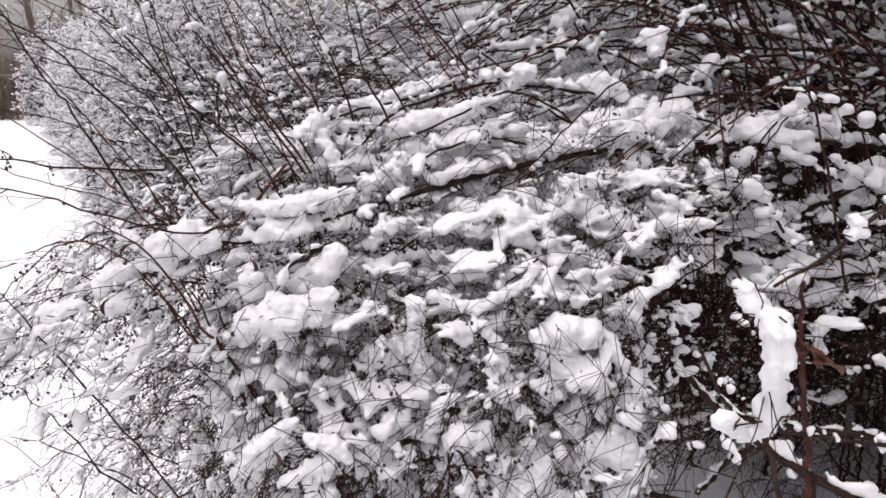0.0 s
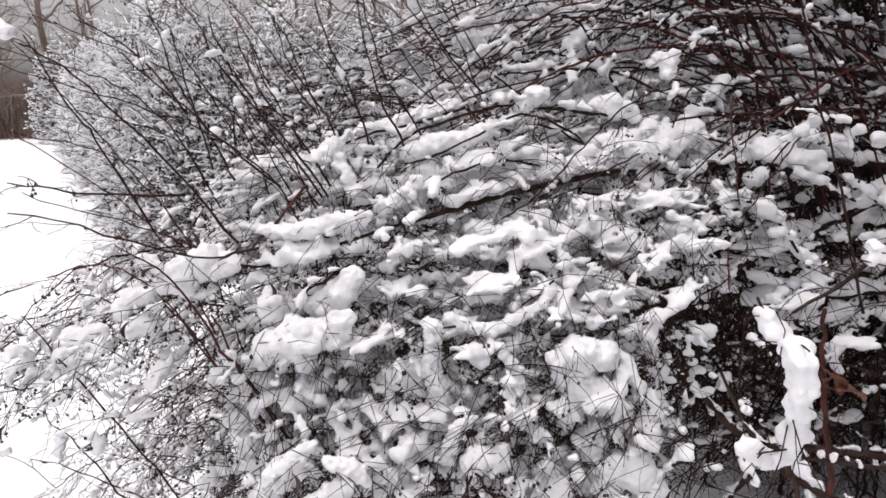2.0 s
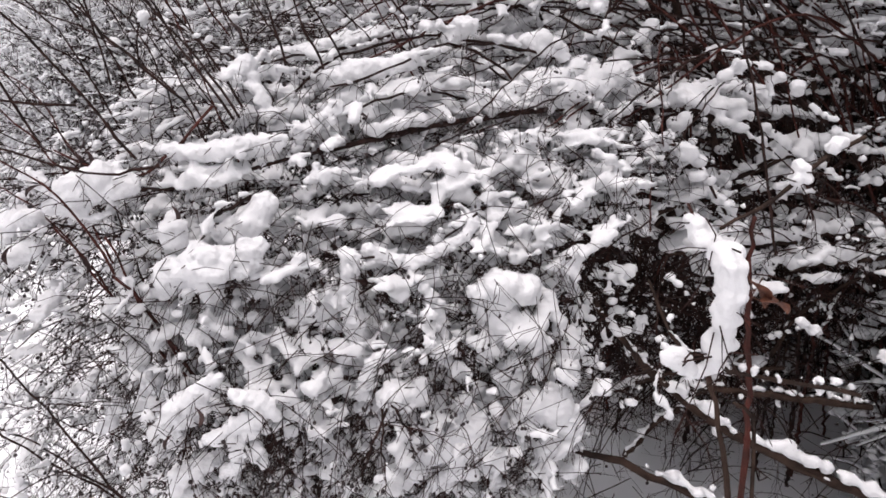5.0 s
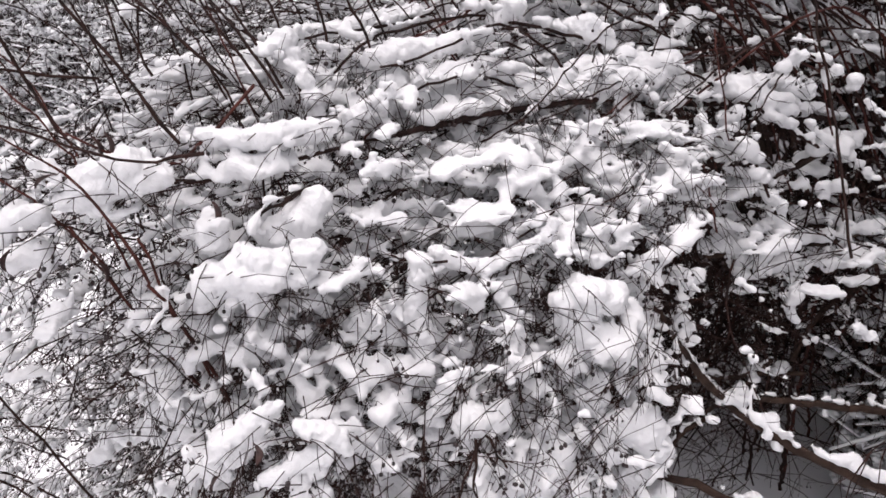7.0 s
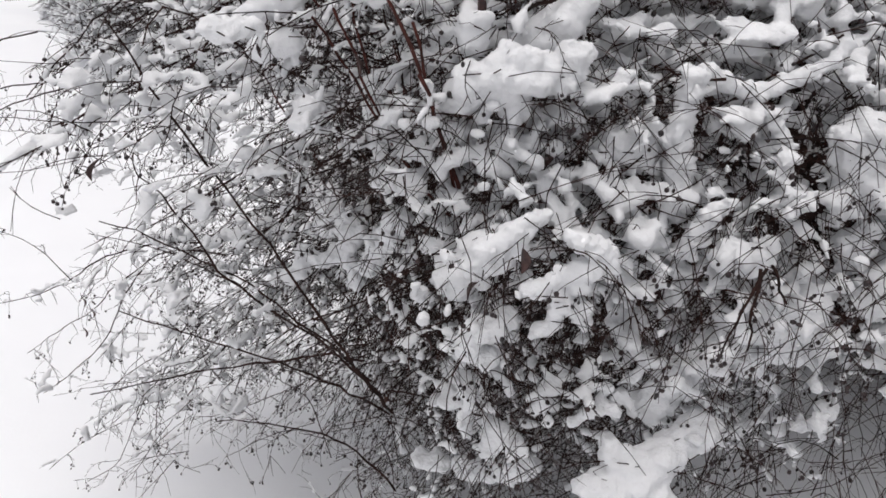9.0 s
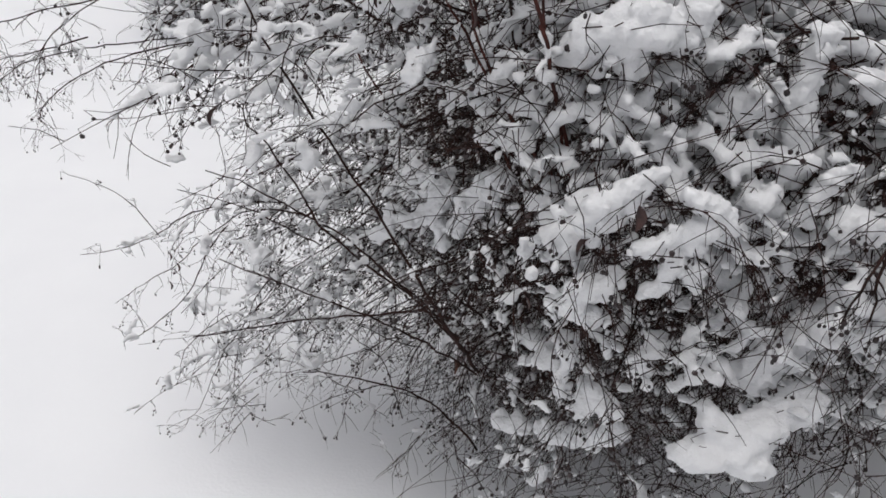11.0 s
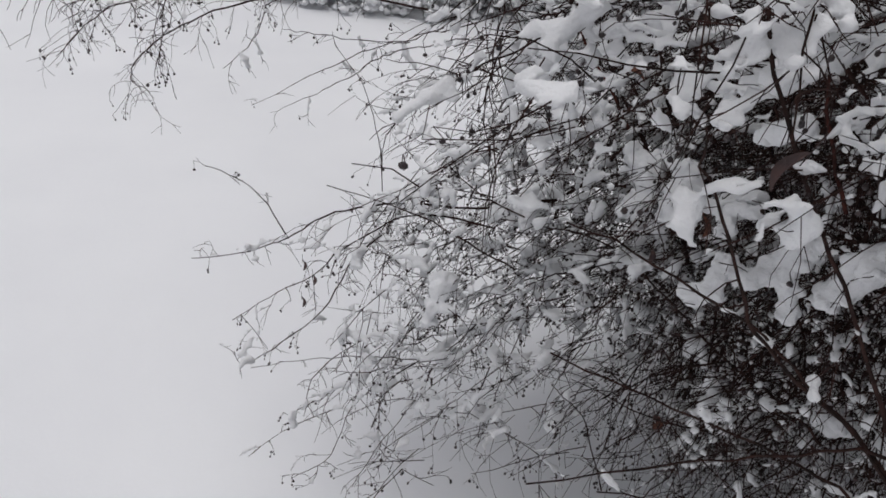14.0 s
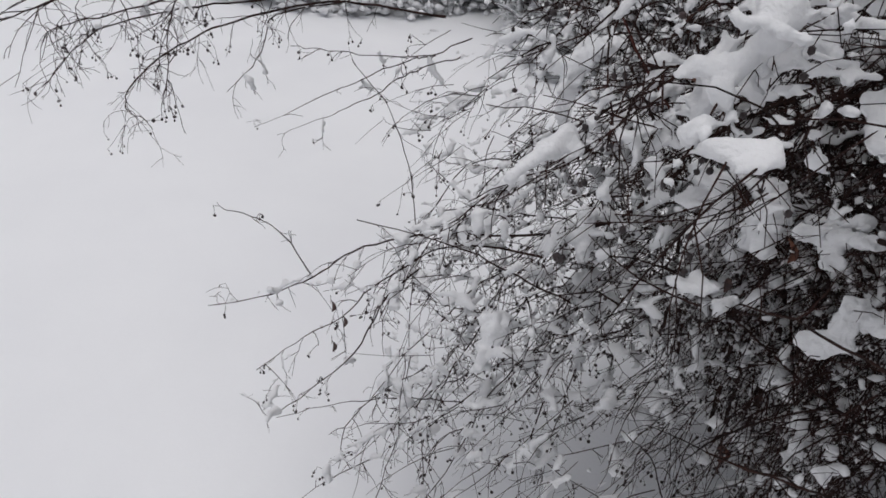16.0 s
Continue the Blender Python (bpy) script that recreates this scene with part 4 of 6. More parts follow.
snow_clump(arching, "soft rounded lump of fresh snow on bent twigs", (0.325, 1.440, 1.588, 0.030), (0.358, 1.436, 1.576, 0.023), (0.303, 1.444, 1.594, 0.019))
snow_clump(arching, "soft rounded lump of fresh snow on bent twigs", (0.374, 1.244, 1.671, 0.018), (0.374, 1.239, 1.648, 0.014), (0.360, 1.246, 1.676, 0.012))
snow_clump(arching, "soft rounded lump of fresh snow on bent twigs", (0.045, 1.876, 1.755, 0.027), (0.160, 1.873, 1.758, 0.035), (0.102, 1.867, 1.746, 0.021))
snow_clump(arching, "soft rounded lump of fresh snow on bent twigs", (0.272, 1.850, 1.760, 0.032), (0.328, 1.849, 1.765, 0.026))
snow_clump(arching, "soft rounded lump of fresh snow on bent twigs", (0.342, 1.411, 1.522, 0.026), (0.295, 1.403, 1.519, 0.021))
snow_clump(arching, "soft rounded lump of fresh snow on bent twigs", (-0.037, 1.275, 1.540, 0.023), (0.015, 1.288, 1.547, 0.021), (0.067, 1.302, 1.560, 0.021), (-0.077, 1.259, 1.527, 0.017))
snow_clump(arching, "soft rounded lump of fresh snow on bent twigs", (-0.049, 1.418, 1.590, 0.025), (0.007, 1.410, 1.599, 0.021), (-0.126, 1.399, 1.571, 0.018), (-0.167, 1.367, 1.564, 0.016))
snow_clump(arching, "soft rounded lump of fresh snow on bent twigs", (0.590, 1.546, 1.624, 0.020), (0.565, 1.539, 1.601, 0.018))
snow_clump(arching, "soft rounded lump of fresh snow on bent twigs", (0.911, 1.840, 1.567, 0.024), (0.865, 1.835, 1.568, 0.019), (0.940, 1.838, 1.559, 0.018))
snow_clump(arching, "soft rounded lump of fresh snow on bent twigs", (0.926, 1.660, 1.446, 0.025), (0.890, 1.665, 1.434, 0.020), (0.962, 1.649, 1.433, 0.017))
snow_clump(arching, "soft rounded lump of fresh snow on bent twigs", (0.845, 1.865, 1.437, 0.025), (0.783, 1.858, 1.432, 0.022))
snow_clump(arching, "soft rounded lump of fresh snow on bent twigs", (0.302, 1.368, 1.372, 0.031), (0.360, 1.377, 1.391, 0.029), (0.253, 1.347, 1.355, 0.026))
snow_clump(arching, "soft rounded lump of fresh snow on bent twigs", (0.290, 1.256, 1.297, 0.021), (0.268, 1.254, 1.304, 0.016))
snow_clump(arching, "soft rounded lump of fresh snow on bent twigs", (-0.165, 1.141, 1.477, 0.014), (-0.202, 1.179, 1.552, 0.017), (-0.228, 1.162, 1.536, 0.014))
snow_clump(arching, "soft rounded lump of fresh snow on bent twigs", (-0.121, 1.146, 1.446, 0.019), (-0.083, 1.152, 1.472, 0.016), (-0.064, 1.156, 1.490, 0.014))
snow_clump(arching, "soft rounded lump of fresh snow on bent twigs", (-0.312, 1.050, 1.194, 0.020), (-0.290, 1.046, 1.183, 0.016), (-0.325, 1.068, 1.202, 0.014))
snow_clump(arching, "soft rounded lump of fresh snow on bent twigs", (-0.394, 1.147, 1.168, 0.022), (-0.417, 1.114, 1.167, 0.017), (-0.378, 1.116, 1.155, 0.014))
snow_clump(arching, "soft rounded lump of fresh snow on bent twigs", (-0.498, 1.568, 0.873, 0.028), (-0.506, 1.553, 0.840, 0.024), (-0.490, 1.585, 0.905, 0.019))
snow_clump(arching, "soft rounded lump of fresh snow on bent twigs", (-0.238, 1.598, 0.374, 0.020), (-0.220, 1.608, 0.395, 0.020), (-0.244, 1.552, 0.358, 0.015))
snow_clump(arching, "soft rounded lump of fresh snow on bent twigs", (-0.233, 1.108, 0.749, 0.014), (-0.215, 1.091, 0.731, 0.012))
snow_clump(arching, "soft rounded lump of fresh snow on bent twigs", (-0.278, 1.102, 0.631, 0.022), (-0.305, 1.107, 0.629, 0.017))
snow_clump(arching, "heavy smooth pillow of snow bending the twigs", (-0.234, 1.050, 0.667, 0.021), (-0.179, 1.027, 0.680, 0.021), (-0.161, 0.953, 0.762, 0.016))
snow_clump(arching, "soft rounded lump of fresh snow on bent twigs", (-0.463, 1.005, 1.236, 0.015), (-0.473, 0.977, 1.222, 0.011))
snow_clump(arching, "soft rounded lump of fresh snow on bent twigs", (-0.355, 1.055, 1.079, 0.017), (-0.367, 1.051, 1.055, 0.014))
snow_clump(arching, "soft rounded lump of fresh snow on bent twigs", (-0.266, 0.914, 0.997, 0.016), (-0.284, 0.911, 0.989, 0.012))

# shoots that fill the crown: front, top and flanks
BARE_ARCHES = [curve_through(line, 40) for line in (
    [(1.106, 1.728, 1.403), (0.929, 1.637, 1.429), (0.776, 1.546, 1.452), (0.494, 1.451, 1.455), (0.331, 1.358, 1.467), (0.123, 1.259, 1.452), (-0.050, 1.159, 1.427)],
    [(0.478, 1.448, 1.521), (0.394, 1.441, 1.552), (0.321, 1.423, 1.569), (0.205, 1.398, 1.588), (0.092, 1.363, 1.597), (-0.057, 1.309, 1.563), (-0.137, 1.241, 1.506)],
    [(0.373, 1.351, 1.463), (0.286, 1.357, 1.491), (0.195, 1.332, 1.564), (0.118, 1.300, 1.583), (0.024, 1.241, 1.545)])]


def under_arch(p, w):
    """Whether a pad of snow would close the bare hollow under and before one of the great arching branches."""
    for line in BARE_ARCHES:
        k = p[1] / line[:, 1]
        near = np.hypot(line[:, 0] * k - p[0], 1.62 + (line[:, 2] - 1.62) * k - 0.008 - p[2])
        if np.any((near < 0.010 + 0.8 * w) & (k < 1.0)):
            return True
    return False


def crown_top(x, y):
    """Height of the crown's snowy top over a place."""
    z = 1.13 + 0.78 * (y - 0.75) if y < 1.4 else 1.637 + 0.22 * (y - 1.4)
    z -= 0.9 * max(0.0, -0.42 - x) * (1.0 if y < 1.2 else 1.5)
    if 1.0 < y < 1.5:
        z -= 0.07
    if x > 0.45:
        z -= 0.25 * min(1.0, (x - 0.45) / 0.3) * (1 if y < 1.7 else 0.2)
    return z


for i in range(60):
    x, y = A.uniform(-0.55, 0.42), A.uniform(0.84, 1.3)
    z = crown_top(x, y) - A.uniform(0.05, 0.16)
    if under_arch((x, y, z), 0.04):
        continue
    arching.spray((min(0.5, x + A.uniform(0.1, 0.6)), y + A.uniform(0.1, 0.5), z + A.uniform(-0.05, 0.12)), (x, y, z), A.uniform(0.02, 0.1), 0.0022, 12, 0.13, A.uniform(0.012, 0.028), 0.6, 0.5, 0.35)


def shrub_front(x, s):
    """A place on the shrub's snow-hung front and the way down along it; s: 0 near the ground, 1 at the lip of the crown."""
    rows = ((1.06, 0.28), (1.0, 0.48), (0.92, 0.68), (0.87, 0.88), (0.86, 1.06), (0.92, 1.19), (1.01, 1.31), (1.12, 1.43), (1.28, 1.53))
    i = min(len(rows) - 2, int(s * (len(rows) - 1)))
    t = s * (len(rows) - 1) - i
    (y0, z0), (y1, z1) = rows[i], rows[i + 1]
    y, z = y0 + (y1 - y0) * t, z0 + (z1 - z0) * t
    y += 0.45 * max(0.0, -0.3 - x) + 0.35 * max(0.0, x - 0.2)
    return np.array([x, y, z]), unit(np.array([0.0, y0 - y1, z0 - z1]))


# pads and tongues of snow all over the shrub's front, with thin twigs before them
for i in range(1120):
    s = A.random() ** 0.68
    edge = -0.36 - 0.16 * max(0.0, s - 0.5)
    x = A.uniform(edge, 0.44 if s > 0.78 else 0.31 if s > 0.45 else 0.26)
    if s < 0.36 and A.random() < 0.65:
        continue
    p, fall = shrub_front(x, s)
    p += np.array([0, A.uniform(-0.01, 0.13) ** 1.0, A.gauss(0, 0.01)])
    way = fall * A.uniform(0.2, 1.1) + np.array([A.gauss(-0.15, 0.75), A.gauss(-0.2, 0.35), A.gauss(0, 0.2)])
    if s > 0.7:
        way = np.array([-1.0, A.gauss(-0.3, 0.25), A.gauss(-0.12, 0.2)])
    w = A.choice((0.011, 0.015, 0.020, 0.025, 0.032) if s > 0.36 else (0.009, 0.014, 0.02)) * A.uniform(0.8, 1.15)
    if under_arch(p, w):
        continue
    pad(arching.snow, p, way, w * (A.uniform(2.5, 5.5) if s > 0.7 else A.uniform(1.6, 4.2)), w, A, 0.5 if s < 0.7 else 0.2)
    if A.random() < 0.6:
        out = np.array([A.gauss(0, 0.02), -A.uniform(0.004, 0.03), A.uniform(0.0, 0.015)])
        over_twig(arching, p + out, unit(np.array([A.gauss(-0.1, 0.8), A.gauss(-0.25, 0.3), A.gauss(-0.1, 0.5)])), A.uniform(0.07, 0.2), A, 0.7, A.uniform(0.0006, 0.0010))
# fine twigs that hang and cross in front of the snow and between the pads
for i in range(380):
    s = A.uniform(0.15, 1.0)
    p, fall = shrub_front(A.uniform(-0.4, 0.36 if s < 0.78 else 0.46), s)
    p += np.array([0, A.uniform(-0.035, 0.07), A.uniform(0.0, 0.03)])
    way = fall * A.uniform(0.0, 1.0) + np.array([A.gauss(-0.3, 0.6), A.gauss(-0.25, 0.25), A.gauss(0.05, 0.3)])
    over_twig(arching, p, unit(way), A.uniform(0.06, 0.17), A, 0.9, A.uniform(0.0005, 0.0009))
# broader pads deeper in, between the twigs
for i in range(240):
    s = A.uniform(0.5, 1.0)
    p, fall = shrub_front(A.uniform(-0.24, 0.42), s)
    w = A.uniform(0.026, 0.042)
    p += np.array([0, A.uniform(0.05, 0.15), A.uniform(-0.04, 0.0)])
    if under_arch(p, w):
        continue
    pad(arching.snow, p, fall * A.uniform(0.0, 0.8) + np.array([A.gauss(0, 0.8), A.gauss(-0.2, 0.3), 0]), w * A.uniform(1.2, 2.6), w, A)
# hidden pads of snow added under the crown's top to shade what lies below
for i in range(260):
    x, y = A.uniform(0.1, 0.8), A.uniform(1.35, 2.5)
    w = A.uniform(0.03, 0.05)
    pad(arching.back, (x, y, crown_top(x, y) - A.uniform(0.12, 0.3)), (A.gauss(-0.5, 0.5), A.gauss(0, 0.5), A.gauss(0, 0.15)), w * A.uniform(1.5, 3), w, A)
# finer pads among the berried twigs over the path
for i in range(400):
    x = A.uniform(-0.82, -0.36)
    y = A.uniform(1.0, 1.5) + 0.25 * max(0, -0.5 - x)
    z = 1.38 + 0.45 * (x + 0.45) - A.uniform(0.0, 0.19) + 0.3 * (y - 1.1)
    w = A.uniform(0.009, 0.022)
    pad(arching.snow, (x, y, z), (A.gauss(-0.7, 0.4), A.gauss(-0.2, 0.4), A.gauss(-0.2, 0.25)), w * A.uniform(1.8, 4.5), w, A)
    if i % 3 == 0:
        over_twig(arching, np.array([x, y - 0.01, z]), unit(np.array([A.gauss(-0.7, 0.4), A.gauss(-0.2, 0.4), A.gauss(-0.1, 0.3)])), A.uniform(0.07, 0.16), A, 0.7, A.uniform(0.0006, 0.0010))
for i in range(130):
    x, y = A.uniform(-0.5, 1.4), A.uniform(1.25, 3.0)
    if x > 0.5 and y < 2.3 and i % 4:
        continue
    z = crown_top(x, y) - A.uniform(0.02, 0.2)
    if under_arch((x, y, z), 0.05):
        continue
    arching.spray((x + A.uniform(0.2, 0.8), y + A.uniform(-0.2, 0.5), z - A.uniform(0.0, 0.35)), (x, y, z), A.uniform(0.08, 0.22), 0.0034, 14, 0.16, A.uniform(0.025, 0.055), 0.5, 0.5, 0.25, arching.back if y > 1.8 else None)
# long pads of snow lying along the twigs of the crown's top
for i in range(1500):
    x, y = A.uniform(-0.45, 1.7), A.uniform(1.2, 2.9)
    if x > 0.5 and y < 1.95 and A.random() < 0.65:
        continue
    z = crown_top(x, y) - A.uniform(0.03, 0.24)
    w = A.uniform(0.018, 0.042) * (0.6 if x < 0.0 else 1 if x < 0.3 else 1.15)
    if under_arch((x, y, z), w):
        continue
    pad(arching.back if y > 1.9 else arching.snow, (x, y, z), (-1.0, A.gauss(-0.25, 0.35), A.gauss(-0.05, 0.18)), w * A.uniform(2.0, 4.2), w, A, 0.1)
    if i % 4 == 0 and y < 2.3:
        over_twig(arching, np.array([x + 0.08, y - 0.03, z + 0.02]), unit(np.array([-1.0, A.gauss(-0.2, 0.4), A.gauss(0.1, 0.3)])), A.uniform(0.15, 0.3), A, 0.5, A.uniform(0.0009, 0.0016))
# berried twigs that reach out over the path
for i in range(24):
    x, y = A.uniform(-0.92, -0.45), A.uniform(1.02, 1.45)
    z = 1.32 + 0.35 * (x + 0.45) - A.uniform(0.0, 0.16) + 0.25 * (y - 1.1)
    arching.spray((x + A.uniform(0.2, 0.5), y + A.uniform(0.05, 0.4), z + A.uniform(0.0, 0.2)), (x, y, z), A.uniform(0.02, 0.08), 0.002, 13, 0.1, A.uniform(0.010, 0.026), 0.8, 0.35, 0.4)
# slender young shoots standing out of the snow
for i in range(24):
    x, y = A.uniform(-0.5, 0.25), A.uniform(1.05, 1.7)
    z = crown_top(x, y) - 0.08
    tall = A.uniform(0.3, 0.55)
    arching.branch([(x, y, z), (x - tall * A.uniform(0.15, 0.4), y + A.uniform(-0.08, 0.08), z + tall * 0.5), (x - tall * A.uniform(0.4, 0.9), y + A.uniform(-0.15, 0.15), z + tall * A.uniform(0.7, 1.0))], 0.0016, 0.0008, 0, 4, 0.07, A.choice((REDBARK, BARK, BARK)), "shoot", 0.003, 0.1, 0.5, 0.1)
# the hanging front under the lip
for i in range(70):
    x, y = A.uniform(-0.38, 0.36), A.uniform(0.95, 1.3)
    z = A.uniform(0.25, 1.05)
    y += (0.95 - z) * 0.4
    arching.spray((min(0.46, x + A.uniform(0.0, 0.3)), y + A.uniform(0.2, 0.45), z + A.uniform(0.1, 0.4)), (x, y, z), A.uniform(0.02, 0.1), 0.0022, 14, 0.12, A.choice((0.010, 0.016, 0.024)), 0.9, 0.55, 0.35)
# inner shoots in the shade on the stem side
for i in range(95):
    x, y = A.uniform(0.5, 2.3), A.uniform(1.9, 3.4)
    z = A.uniform(0.05, 1.4)
    arching.spray((x + A.uniform(0.1, 0.6), y + A.uniform(0.1, 0.5), z + A.uniform(-0.3, 0.2)), (x, y, z), A.uniform(0.05, 0.2), 0.0035, 17, 0.22, A.choice((0, 0, 0, 0, 0, 0, 0.02)), 0.5, 0.02, 0.5, arching.back)
for i in range(30):
    x, y, z = A.uniform(0.42, 1.2), A.uniform(1.4, 1.9), A.uniform(0.55, 1.12)
    arching.spray((x + A.uniform(0.1, 0.5), y + A.uniform(0.1, 0.4), z + A.uniform(-0.2, 0.1)), (x, y, z), A.uniform(0.03, 0.12), 0.0028, 15, 0.17, A.choice((0, 0.014, 0.02)), 0.4, 0.08)
for i in range(300):
    p = np.array([A.uniform(0.34, 1.5), A.uniform(1.25, 2.2), A.uniform(0.25, 1.3)])
    over_twig(arching, p, unit(np.array([A.gauss(-0.5, 0.6), A.gauss(0, 0.5), A.gauss(0.1, 0.5)])), A.uniform(0.15, 0.4), A, 0.5, A.uniform(0.0010, 0.0021))
# the dense old wood inside, which lets little light through
for i in range(3600):
    p = np.array([A.uniform(0.75, 3.3), A.uniform(2.5, 3.7), A.uniform(0.0, 1.9)])
    if p[0] < 1.0 and p[2] > 1.2 or ((p[0] - 1.9) / 1.5) ** 2 + ((p[1] - 3.0) / 0.85) ** 2 > A.uniform(0.7, 1.3):
        continue
    q = unit(np.array([A.gauss(-0.3, 0.5), A.gauss(0, 0.5), A.gauss(0.6, 0.5)]))
    arching.wood.tube(twig_line(p, q, A.uniform(0.3, 0.7), 0.2, A, 5), A.uniform(0.003, 0.0065), 0.002, 3)
# pads of snow caught between the upright stems
for i in range(190):
    x, y, z = A.uniform(0.7, 1.75), A.uniform(1.6, 2.35), A.uniform(1.5, 2.0)
    w = A.uniform(0.016, 0.036)
    if under_arch((x, y, z), w):
        continue
    pad(arching.back if y > 1.9 else arching.snow, (x, y, z), (-1.0, A.gauss(-0.2, 0.4), A.gauss(0, 0.25)), w * A.uniform(1.8, 4.0), w, A, 0.2)
# upright stems
for i in range(80):
    x, y = A.uniform(0.8, 3.0), A.uniform(2.1, 3.6)
    lean, far = A.uniform(-0.3, 0.12), A.uniform(-0.25, 0.2)
    arching.branch([(x, y, 0), (x + lean * 0.4, y + far * 0.3, 0.9), (x + lean * 1.3, y + far, 2.3), (x + lean * 3.0, y + far * 2, 3.1)], A.uniform(0.004, 0.0085), 0.003, 0, 7, 0.16, (OLDBARK, REDBARK, BARK)[i % 3], "stem", 0.006)
# crown added overhead, mostly out of view, to shade the shrubs below
for i in range(120):
    x, y = A.uniform(0.5, 2.8), A.uniform(1.2, 3.8)
    z = A.uniform(2.35, 3.1) + 0.12 * x
    arching.spray((x + A.uniform(0.3, 0.9), y + A.uniform(-0.1, 0.5), z - A.uniform(0.1, 0.5)), (x, y, z), A.uniform(0.1, 0.25), 0.005, 6, 0.25, A.uniform(0.05, 0.1), 0.4, 0.3, 0.15, arching.over)
for i in range(1400):
    x, y = (A.uniform(-0.4, 0.5), A.uniform(1.6, 2.6)) if i % 10 == 0 else (A.uniform(0.45, 3.2), A.uniform(1.3, 4.2))
    far = ((x - 1.6) / 1.9) ** 2 + ((y - 2.8) / 1.55) ** 2
    if far > A.uniform(0.75, 1.25) and x > 0.5:
        continue
    arching.over.blob((x, y, 2.35 + 0.12 * x + A.uniform(0.0, 0.9) * max(0.25, 1 - 0.6 * far)), A.uniform(0.04, 0.12), A, 1, 0.6, 0.2)
# dark arching branches, one above another, from the stems towards the path
for i in range(68):
    x, y, z = A.uniform(0.75, 1.45), A.uniform(1.5, 2.4), A.uniform(1.1, 1.65)
    u, v = A.uniform(-0.25, 0.55), A.uniform(1.12, 1.9)
    w = crown_top(u, v) + A.uniform(-0.05, 0.1)
    arc = [(x, y, z), ((x * 2 + u) / 3, (y * 2 + v) / 3, max(z, w) + A.uniform(0.0, 0.12)), ((x + u * 2) / 3 - 0.05, (y + v * 2) / 3, w + A.uniform(0.05, 0.16)), (u, v, w - A.uniform(0.0, 0.08))]
    load = 0 if any(under_arch(q, 0.02) for q in curve_through(arc, 9)) else A.uniform(0.014, 0.030)
    arching.branch(arc, A.uniform(0.0022, 0.0038), 0.0013, load, 5, 0.12, (BARK, REDBARK, BARK)[i % 3], "branch", 0.0025, 0.5, 0.35, 0.12, 0.35)
# shaded arcs between the stems and the crown
for i in range(80):
    x, y, z = A.uniform(1.0, 2.0), A.uniform(1.8, 2.7), A.uniform(0.8, 1.5)
    u, v = x - A.uniform(0.3, 0.7), y - A.uniform(0.05, 0.45)
    w = z + A.uniform(-0.15, 0.15)
    arching.branch([(x, y, z), ((x * 2 + u) / 3, (y * 2 + v) / 3, max(z, w) + A.uniform(0.03, 0.12)), ((x + u * 2) / 3, (y + v * 2) / 3, max(z, w) + A.uniform(0.03, 0.12)), (u, v, w)], A.uniform(0.0025, 0.005), 0.0016, A.choice((0, 0.018, 0.024, 0.030)), 6, 0.14, (BARK, REDBARK, BARK)[i % 3], "branch", 0.0025, 0.5, 0.25, 0.3, 0.1)
arching.finish("soft snow clinging to the arching shrub's twigs")

# ---- the low shrub that droops over the path's edge ----
low = Shrub("low drooping shrub with berried twigs over the snowy path edge", 23, 0.16)
B = low.rng
low.branch([(-0.650, 1.774, 0.730), (-0.804, 1.789, 0.680), (-0.957, 1.811, 0.658), (-1.088, 1.808, 0.614), (-1.171, 1.784, 0.558), (-1.255, 1.763, 0.525), (-1.354, 1.741, 0.504)], 0.00272, 0.000816, 0.022, 14, 0.1, down=0.7)
low.branch([(-1.177, 1.820, 0.535), (-1.213, 1.764, 0.652), (-1.248, 1.695, 0.729), (-1.268, 1.620, 0.782)], 0.001224, 0.000612, 0, 4, 0.06, down=0.2, snowy=0.1)
low.branch([(-0.762, 1.736, 0.672), (-0.911, 1.780, 0.656), (-0.984, 1.789, 0.609), (-1.057, 1.780, 0.550), (-1.118, 1.758, 0.487), (-1.192, 1.738, 0.441), (-1.263, 1.704, 0.392)], 0.00204, 0.00068, 0.015, 16, 0.09, down=0.8)
low.branch([(-0.972, 1.759, 0.615), (-1.032, 1.769, 0.534), (-1.079, 1.749, 0.428), (-1.154, 1.730, 0.343), (-1.242, 1.707, 0.275), (-1.270, 1.719, 0.296)], 0.001632, 0.00068, 0.01, 12, 0.08, down=0.7)
low.branch([(-0.762, 1.745, 0.433), (-0.826, 1.691, 0.379), (-0.863, 1.632, 0.319), (-0.920, 1.569, 0.250), (-0.969, 1.504, 0.180)], 0.001496, 0.000612, 0.006, 18, 0.08, down=0.8)
low.branch([(-0.880, 1.803, 0.416), (-0.951, 1.731, 0.325), (-0.998, 1.666, 0.250), (-1.029, 1.591, 0.160), (-1.101, 1.550, 0.120)], 0.00136, 0.000612, 0.006, 16, 0.07, down=0.8)
low.branch([(-1.020, 1.667, 0.229), (-1.075, 1.647, 0.208), (-1.140, 1.621, 0.176), (-1.201, 1.587, 0.130)], 0.001088, 0.000544, 0, 9, 0.06, down=0.8)
low.branch([(-0.718, 1.676, 0.422), (-0.740, 1.629, 0.341), (-0.699, 1.600, 0.298), (-0.590, 1.565, 0.255), (-0.563, 1.548, 0.229)], 0.00136, 0.000612, 0, 14, 0.07, down=0.9)
low.branch([(-0.847, 1.722, 0.364), (-0.932, 1.670, 0.304), (-0.936, 1.619, 0.258), (-0.915, 1.564, 0.208), (-0.810, 1.521, 0.191)], 0.00136, 0.000612, 0, 16, 0.07, down=0.9)
